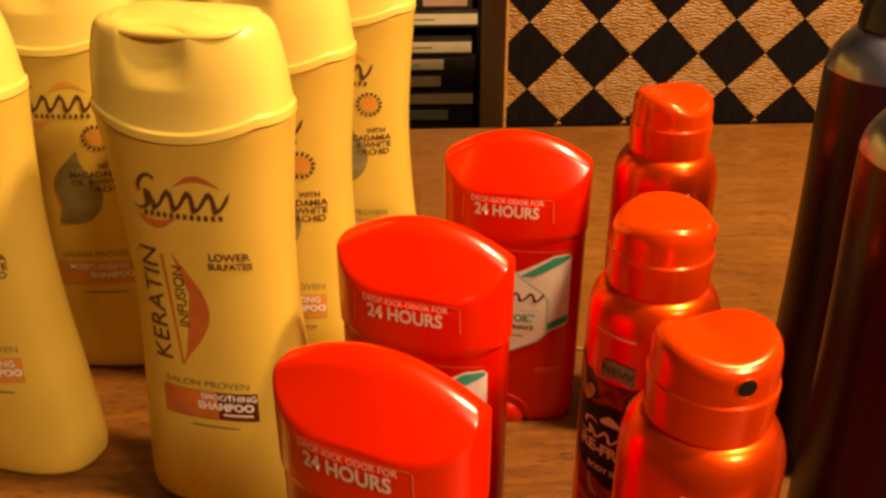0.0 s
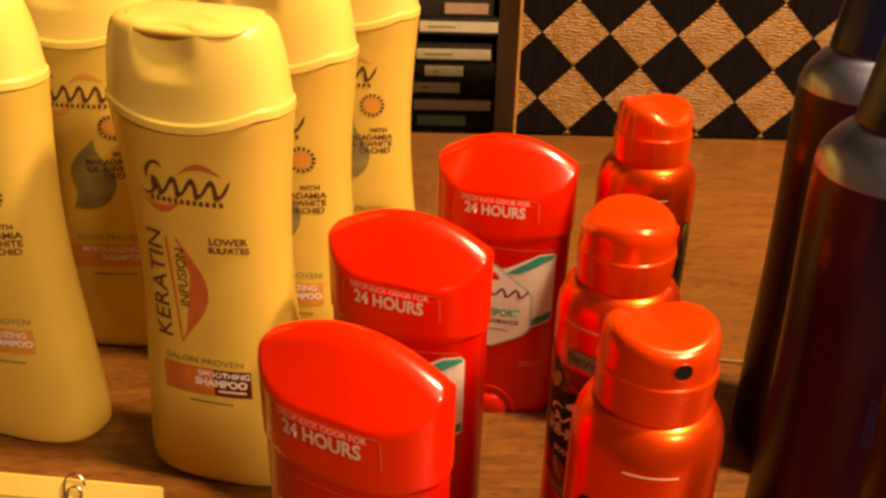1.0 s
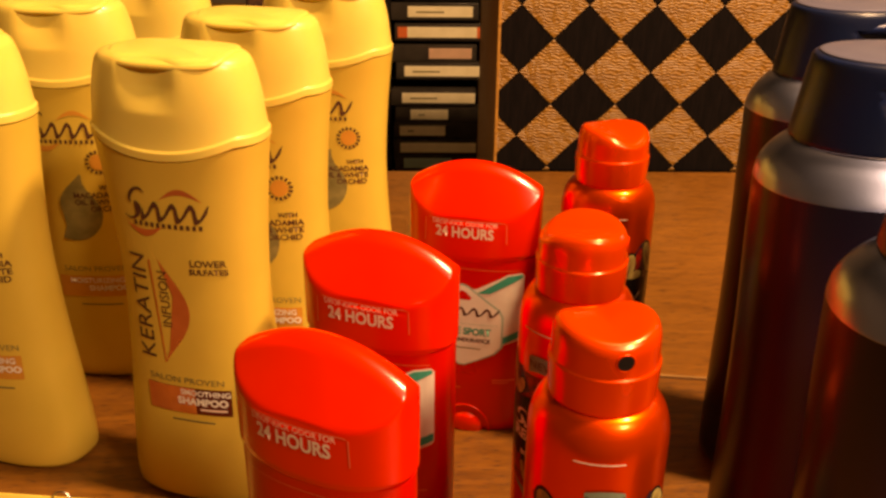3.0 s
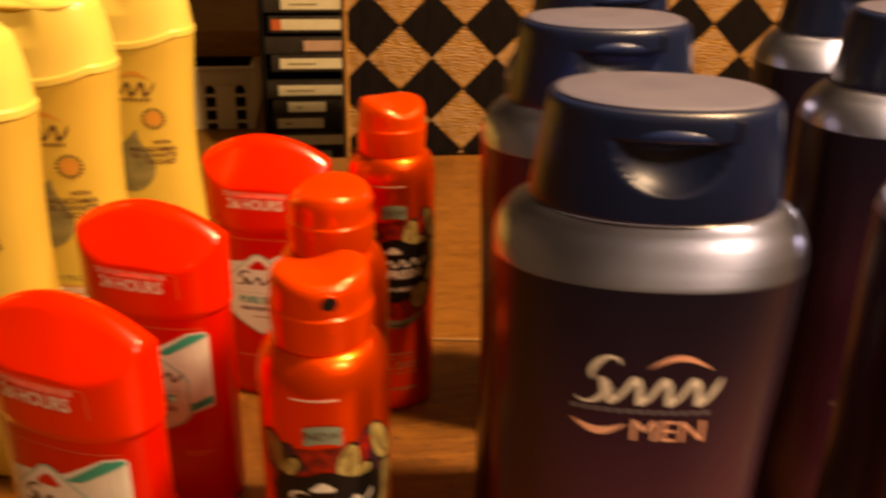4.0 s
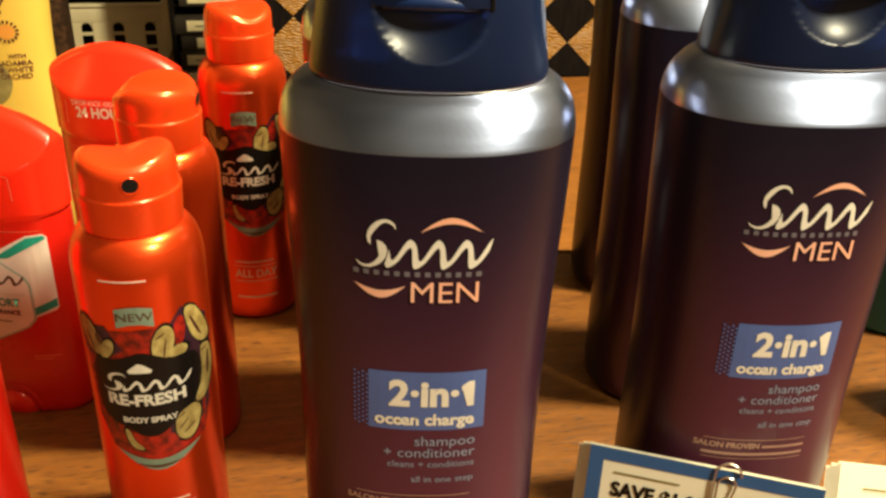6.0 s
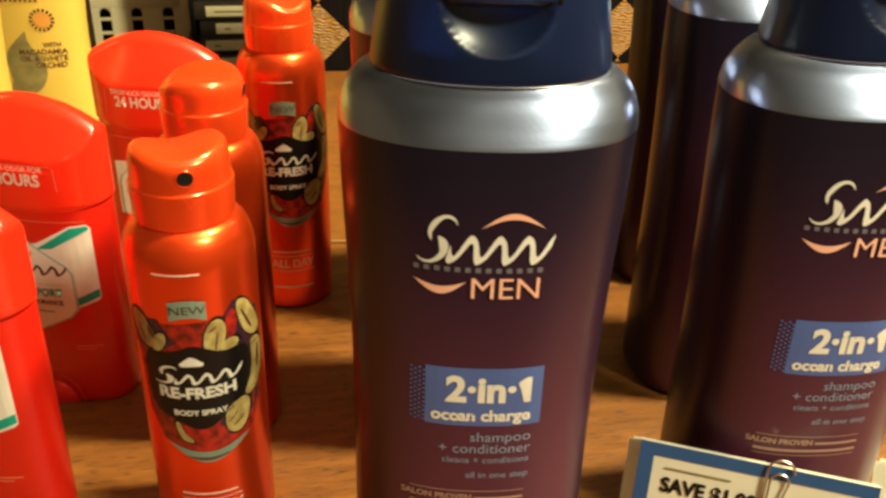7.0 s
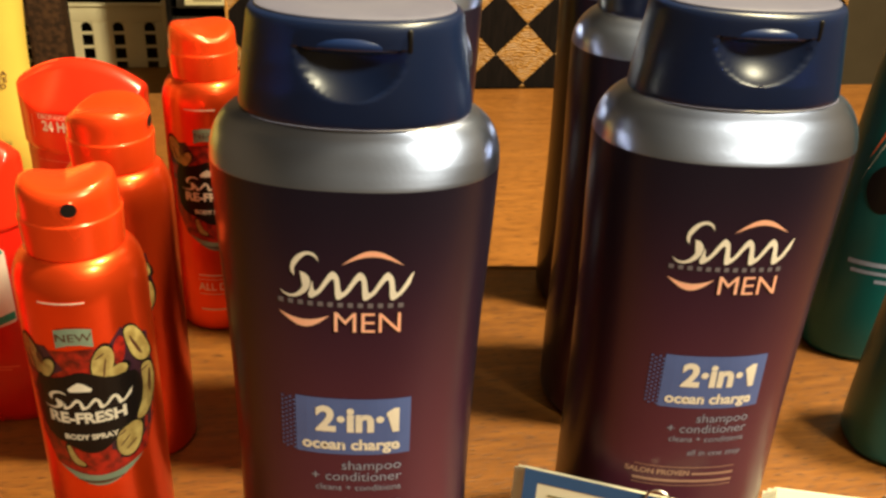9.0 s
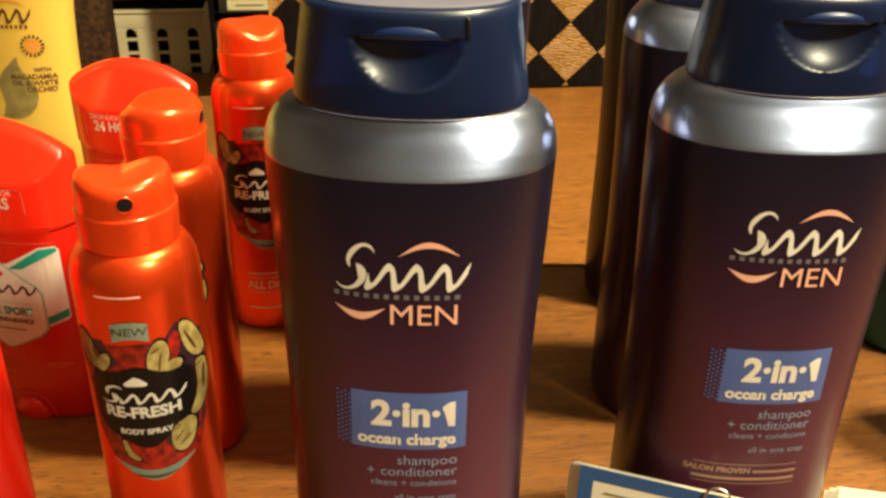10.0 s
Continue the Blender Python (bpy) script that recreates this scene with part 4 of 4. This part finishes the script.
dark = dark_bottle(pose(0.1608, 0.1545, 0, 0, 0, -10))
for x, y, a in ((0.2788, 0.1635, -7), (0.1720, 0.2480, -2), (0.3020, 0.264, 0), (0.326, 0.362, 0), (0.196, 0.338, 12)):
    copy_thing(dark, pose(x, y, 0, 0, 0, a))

# ------------------------------------------------------------------ teal bottles
TEALK = [(0.0, 0.0330, 0.0210, 2.6), (0.003, 0.0358, 0.0236, 2.6), (0.02, 0.0365, 0.0240, 2.5), (0.09, 0.0330, 0.0222, 2.4), (0.15, 0.0300, 0.0205, 2.3), (0.172, 0.0270, 0.0185, 2.2), (0.180, 0.0235, 0.016, 2.1)]


def teal_bottle(m):
    th = thing("teal_bottle", m, "dark teal shampoo bottle with orange swirl print", "shampoo", "teal bottles")
    front = front_of(TEALK)
    part("bottle", loft(bmesh.new(), TEALK, 40, 64), TEAL_PL, th)
    part("cap", loft(bmesh.new(), [(0.180, 0.0225, 0.0155, 2.1), (0.181, 0.0232, 0.0160, 2.1), (0.205, 0.0222, 0.0154, 2.1), (0.209, 0.0205, 0.014, 2.1), (0.2105, 0.012, 0.008, 2)], 20, 48), TEAL_PL, th)
    sw = print_on("swirl", [swoosh(-0.028, -0.006, 0.112, 0.030, 0.006)], ORANGE, th, front, 0.0002)
    print_on("swirl_line", [swoosh(-0.029, -0.007, 0.100, 0.030, 0.0012)], SILVER, sw, front, 0.0003)
    print_on("swirl_shade", [oval(-0.018, 0.100, 0.008, 0.013)], BLACK, sw, front, 0.0004)
    print_on("fine_print", [rect(-0.026, 0.012, 0.058, 0.0605), rect(-0.024, 0.012, 0.0535, 0.0555), rect(-0.012, 0.012, 0.049, 0.051)], PALE_BLUE, th, front, 0.0003)
    return th


teal = teal_bottle(pose(0.458, 0.292, 0, 0, 0, -18))
copy_thing(teal, pose(0.434, 0.205, 0, 0, 0, -18))

# ------------------------------------------------------------------ coupons held with paper clips


def coupon(m, w, h, label, paper, border=None, words=""):
    th = thing("coupon", m, label, "coupon")
    flat = lambda x, z: 0.0
    for k in range(7):
        part("sheet", box(bmesh.new(), -w / 2 - 0.0007 * k, w / 2 - 0.001 * k, 0.0005 * k, 0.0005 * k + 0.0003, 0.0, h - 0.0004 * k + 0.0008 * math.sin(2.1 * k)), paper, th, smooth=0)
    if border:
        bw = 0.005
        print_on("border", [rect(-w / 2, w / 2, h - bw, h), rect(-w / 2, -w / 2 + bw, 0, h - bw), rect(w / 2 - bw, w / 2, 0, h - bw), rect(-w / 2 + bw, w / 2 - bw, 0, bw)], border, th, flat, 0.0003, 0.5, "blue printed border")
    if words:
        bm = lay(text_mesh(words, 0.0080, -0.0140, h - 0.0160, width=0.84, bold=0.0003), flat, 0.0004, 0.5)
        part("lettering", bm, BLACK, th, "", 0)
    print_on("fine_print", [rect(-w / 2 + 0.009, w / 2 - 0.046, h - 0.0095, h - 0.0088), rect(-w / 2 + 0.014, -0.012, h - 0.0245, h - 0.0236), rect(-w / 2 + 0.010, -0.01, h - 0.033, h - 0.0322), rect(-w / 2 + 0.010, 0.01, h - 0.037, h - 0.0362)], OLIVE, th, flat, 0.0004, 0.5)
    clip = bmesh.new()
    pts = []
    for r, cz in ((0.0042, h - 0.001), (0.0030, h - 0.005)):
        pts += [(r * math.cos(math.pi * k / 10), -0.0012, cz + r * math.sin(math.pi * k / 10)) for k in range(11)]
        pts += [(-r, -0.0012, cz - 0.016), (0.0, -0.0012, cz - 0.019)]
    tube(clip, pts, 0.00045, 6)
    cl = part("paper_clip", clip, STEEL, th, "bent steel paper clip")
    cl.location = (w * 0.10, 0, 0)
    return th


coupon(pose(0.2512, 0.1228, 0.0, -9, 0, -26), 0.0775, 0.0597, "cream coupon with blue border clipped to the bottle", PAPER, BLUE_CARD, "SAVE $1.00")
white = coupon(pose(0.353, 0.126, 0.0, -24, 0, -18), 0.070, 0.0375, "white coupon with a small green picture leaning on the board", PAPER, None, "")
print_on("picture", [[(-0.0080, 0.0330), (0.0010, 0.0350), (0.0040, 0.0290), (0.0060, 0.0240), (-0.0030, 0.0235), (-0.0050, 0.0290)]], OLIVE, white, lambda x, z: 0.0, 0.0005, 0.5, "small green printed picture")
print_on("picture_light", [oval(0.0000, 0.0295, 0.0026, 0.0030)], MINT, white, lambda x, z: 0.0, 0.0007, 0.5)
coupon(pose(-0.140, 0.262, 0.0, -18, 0, -6), 0.090, 0.030, "yellow coupon with a steel paper clip", YELLOW_PAPER, None, "")

# ------------------------------------------------------------------ things at the back of the desk
PANEL_Y, PITCH, X0, Z0 = 0.893, 0.0672, 0.1151, 0.0555
PX0, PX1, PZ0, PZ1 = 0.095, 0.80, DESK_Z, 0.33
chest = thing("storage_box", pose(0, 0, 0), "tall storage box clad in tan and black diamond veneer", "box")
part("carcass", box(bmesh.new(), PX0, PX1, PANEL_Y + 0.0015, PANEL_Y + 0.30, FLOOR_Z, PZ1), EBONY, chest, smooth=0)
part("corner_strip", box(bmesh.new(), PX0 - 0.003, PX0, PANEL_Y - 0.001, PANEL_Y + 0.30, FLOOR_Z, PZ1, 0.0008), RAIL, chest)


def clip_loop(loop, lo, hi, axis):
    for bound, keep in ((lo, 1), (hi, -1)):
        out = []
        for p, q in zip(loop, loop[1:] + loop[:1]):
            ip, iq = (p[axis] - bound) * keep >= 0, (q[axis] - bound) * keep >= 0
            if ip:
                out.append(p)
            if ip != iq:
                t = (bound - p[axis]) / (q[axis] - p[axis])
                out.append(tuple(p[k] + t * (q[k] - p[k]) for k in (0, 1)))
        loop = out
        if not loop:
            break
    return loop


def diamond_mesh(loop, mat, name):
    bm = bmesh.new()
    f = bm.faces.new([bm.verts.new((x, 0, z)) for x, z in loop])
    ext = bmesh.ops.extrude_face_region(bm, geom=[f])
    for v in ext["geom"]:
        if isinstance(v, bmesh.types.BMVert):
            v.co.y -= 0.0012
    return mesh_of(bm, name, mat, 0)


shared = {}
H = PITCH / 2
for i in range(-1, 22):
    for j in range(-4, 12):
        cx, cz = X0 + i * H, Z0 + j * H
        # centres of tan and black diamonds alternate between the crossings
        if (i % 2 == 0) == (j % 2 == 0):
            continue
        black = i % 2 == 0
        r = H - 0.0007
        loop = clip_loop(clip_loop([(cx - r, cz), (cx, cz - r), (cx + r, cz), (cx, cz + r)], PX0, PX1, 0), PZ0, PZ1, 1)
        if len(loop) < 3:
            continue
        whole = len(loop) == 4 and abs(loop[0][0] - (cx - r)) < 1e-6 and abs(loop[2][0] - (cx + r)) < 1e-6 and abs(loop[1][1] - (cz - r)) < 1e-6 and abs(loop[3][1] - (cz + r)) < 1e-6
        if whole:
            if black not in shared:
                shared[black] = diamond_mesh([(-r, 0), (0, -r), (r, 0), (0, r)], EBONY if black else TAN, "diamond")
            me = shared[black]
        else:
            me = diamond_mesh([(x - cx, z - cz) for x, z in loop], EBONY if black else TAN, "diamond")
        ob = new("diamond", me)
        ob.parent = chest
        ob.location = (cx, PANEL_Y + 0.0012, cz)

# low cabinet beyond the desk, with the tape rack, the basket and the post on it
def spread(x, y, z, k):
    return pose(x, y, z) @ Matrix.Scale(k, 4) @ pose(-x, -y, -z)


FAR_Z = -0.4108
M_RACK, M_BASKET, M_POST = spread(0.025, -0.04, 0.288, 2.02), spread(0.115, -0.088, 0.278, 2.3), spread(0.136, -0.093, 0.275, 2.1)
solo("low_cabinet", box(bmesh.new(), -1.85, 0.70, 1.60, 2.74, FLOOR_Z, FAR_Z, 0.004), RAIL, pose(0, 0, 0), "low honey wood cabinet standing beyond the desk", "cabinet")

# video tape rack
RACK_Z = 0.288 + (FAR_Z - 0.288) / 2.02
RY, RX0, RX1 = 0.846, -0.0100, 0.0748
rack = thing("tape_rack", M_RACK, "black plastic video tape rack standing on the cabinet", "rack")
part("side_wall", box(bmesh.new(), RX1 + 0.001, RX1 + 0.048, RY - 0.002, RY + 0.075, RACK_Z, 0.30, 0.001), BLACK_PL, rack)
part("side_wall", box(bmesh.new(), RX0 - 0.006, RX0 - 0.001, RY - 0.002, RY + 0.075, RACK_Z, 0.30, 0.001), BLACK_PL, rack)
part("back_wall", box(bmesh.new(), RX0 - 0.001, RX1 + 0.001, RY + 0.071, RY + 0.075, RACK_Z, 0.30), BLACK_PL, rack)
# height of the spine's middle, label from and to, kind of label
TAPES = [(-0.0412, 0.018, 0.060, "dark"), (-0.0245, 0.010, 0.058, "grey"), (-0.0078, 0.008, 0.083, "plain"), (0.0090, 0.007, 0.052, "mark"), (0.0253, 0.016, 0.053, "mark"),
         (0.0426, 0.012, 0.083, "ink"), (0.0690, 0.009, 0.083, "ink"), (0.0856, 0.038, 0.079, "pink"), (0.1058, 0.013, 0.079, "orange"), (0.1254, 0.017, 0.078, "ink"),
         (0.1440, 0.006, 0.083, "plain"), (0.1620, 0.010, 0.060, "mark"), (0.1800, 0.008, 0.083, "ink"), (0.1980, 0.012, 0.080, "plain"), (0.2160, 0.012, 0.080, "ink")]
PINK = material("faded_pink_label", (0.66, 0.42, 0.30), None, 90.0, 0.55)
TP = 0.0160
for k, (zc, la, lb, style) in enumerate(TAPES):
    z = zc - TP / 2
    part("shelf", box(bmesh.new(), RX0 - 0.001, RX1 + 0.001, RY + 0.004, RY + 0.071, z - 0.0009, z - 0.0001), BLACK_PL, rack, smooth=0)
    tape = thing("video_tape", M_RACK @ pose(0.0012 * math.sin(2.3 * k), 0.0016 * math.cos(1.7 * k), z, 0, 0, 0.5 * math.sin(3.1 * k)), "black video tape with a paper spine label in the rack", "video tape", "video tapes in the rack")
    part("case", box(bmesh.new(), RX0 + 0.001, RX1 - 0.001, RY - 0.001, RY + 0.066, 0.0, TP, 0.0008), CASE_AND_SHADE, tape)
    lab = part("spine_label", box(bmesh.new(), RX0 + la, RX0 + lb, RY - 0.0016, RY - 0.0010, 0.0030, TP - 0.0030, 0.0002, 1),
               {"dark": CASE_AND_SHADE, "grey": MINT, "pink": PINK}.get(style, LABEL), tape, smooth=0)
    if style == "orange":
        for xa in (RX0 + la - 0.009, RX0 + lb):
            part("label_stripe", box(bmesh.new(), xa, xa + (0.009 if xa < RX0 + lb else 0.003), RY - 0.0016, RY - 0.0010, 0.0030, TP - 0.0030), ORANGE, tape, smooth=0)
    if style in ("ink", "mark"):
        # illegible writing as a plain bar
        part("scribble", box(bmesh.new(), RX0 + la + 0.008, RX0 + la + (0.034 if style == "ink" else 0.014), RY - 0.0018, RY - 0.0016, 0.0070, 0.0084), OLIVE, lab, smooth=0)

# ivory basket with slots
BASK_Z = 0.278 + (FAR_Z - 0.278) / 2.3
BY, BX1, BTOP = 0.884, 0.017, 0.042
bas = thing("plastic_basket", M_BASKET, "ivory plastic basket with rows of arched slots", "basket")
SL, BW = 0.0306, 0.0106


def basket_front(bm, y0, y1):
    """Front wall as bars round the slots."""
    cols = [-0.0575 + SL * k for k in range(-6, 3)]
    edges = [BX1 - 0.44]
    for c in cols:
        edges += [c - BW / 2, c + BW / 2]
    edges.append(BX1)
    for a, b in zip(edges[::2], edges[1::2]):
        box(bm, a, b, y0, y1, BASK_Z, BTOP - 0.016, 0.0008, 1)
    box(bm, BX1 - 0.44, BX1, y0 - 0.0004, y1 + 0.0004, BTOP - 0.016, BTOP, 0.0012, 2)
    for c in cols:
        for z in (BTOP - 0.0285, BTOP - 0.0425, BTOP - 0.0565):
            box(bm, c - BW / 2, c + BW / 2, y0 + 0.0004, y1 - 0.0004, z, z + 0.0028)
        box(bm, c - BW / 2, c + BW / 2, y0 + 0.0003, y1 - 0.0003, BASK_Z, BTOP - 0.070)
        for s in (-1, 1):
            vs = [bm.verts.new((c + s * BW / 2, y, BTOP - 0.016)) for y in (y0 + 0.0002, y1 - 0.0002)]
            arc = [(c + s * BW / 2 * math.cos(a), BTOP - 0.016 - 0.0055 * (1 - math.sin(a))) for a in [math.pi / 2 * j / 5 for j in range(6)]]
            for (xa, za), (xb, zb) in zip(arc, arc[1:]):
                f = [bm.verts.new((xa, y0 + 0.0002, za)), bm.verts.new((xb, y0 + 0.0002, zb)), vs[0]]
                bm.faces.new(f)
    return bm


part("front_wall", basket_front(bmesh.new(), BY, BY + 0.003), IVORY, bas, smooth=30)
part("side_wall", box(bmesh.new(), BX1 - 0.003, BX1, BY + 0.003, BY + 0.20, BASK_Z, BTOP, 0.0008), IVORY, bas)
part("rim", box(bmesh.new(), BX1 - 0.44, BX1 + 0.002, BY - 0.003, BY + 0.005, BTOP, BTOP + 0.003, 0.001), IVORY, bas)
# dark back and base: shade behind the slots put into their colour
part("back_wall", box(bmesh.new(), BX1 - 0.44, BX1, BY + 0.20, BY + 0.203, BASK_Z, BTOP), CASE_AND_SHADE, bas)
part("base", box(bmesh.new(), BX1 - 0.44, BX1, BY + 0.003, BY + 0.20, BASK_Z, BASK_Z + 0.003), CASE_AND_SHADE, bas)

shelf = thing("wooden_ledge", M_BASKET, "honey wood ledge above the basket", "shelf")
part("ledge", box(bmesh.new(), -0.70, 0.09, 0.925, 1.12, 0.046, 0.074, 0.002), RAIL, shelf)
for x0 in (-0.69, 0.055):
    part("upright", box(bmesh.new(), x0, x0 + 0.03, 1.05, 1.11, BASK_Z, 0.046), RAIL, shelf)

solo("fabric_post", box(bmesh.new(), -0.091, -0.056, 0.833, 0.868, 0.275 + (FAR_Z - 0.275) / 2.1, 0.30, 0.006, 3), MOTTLE, M_POST, "mottled dark brown fabric covered post on the cabinet", "post")
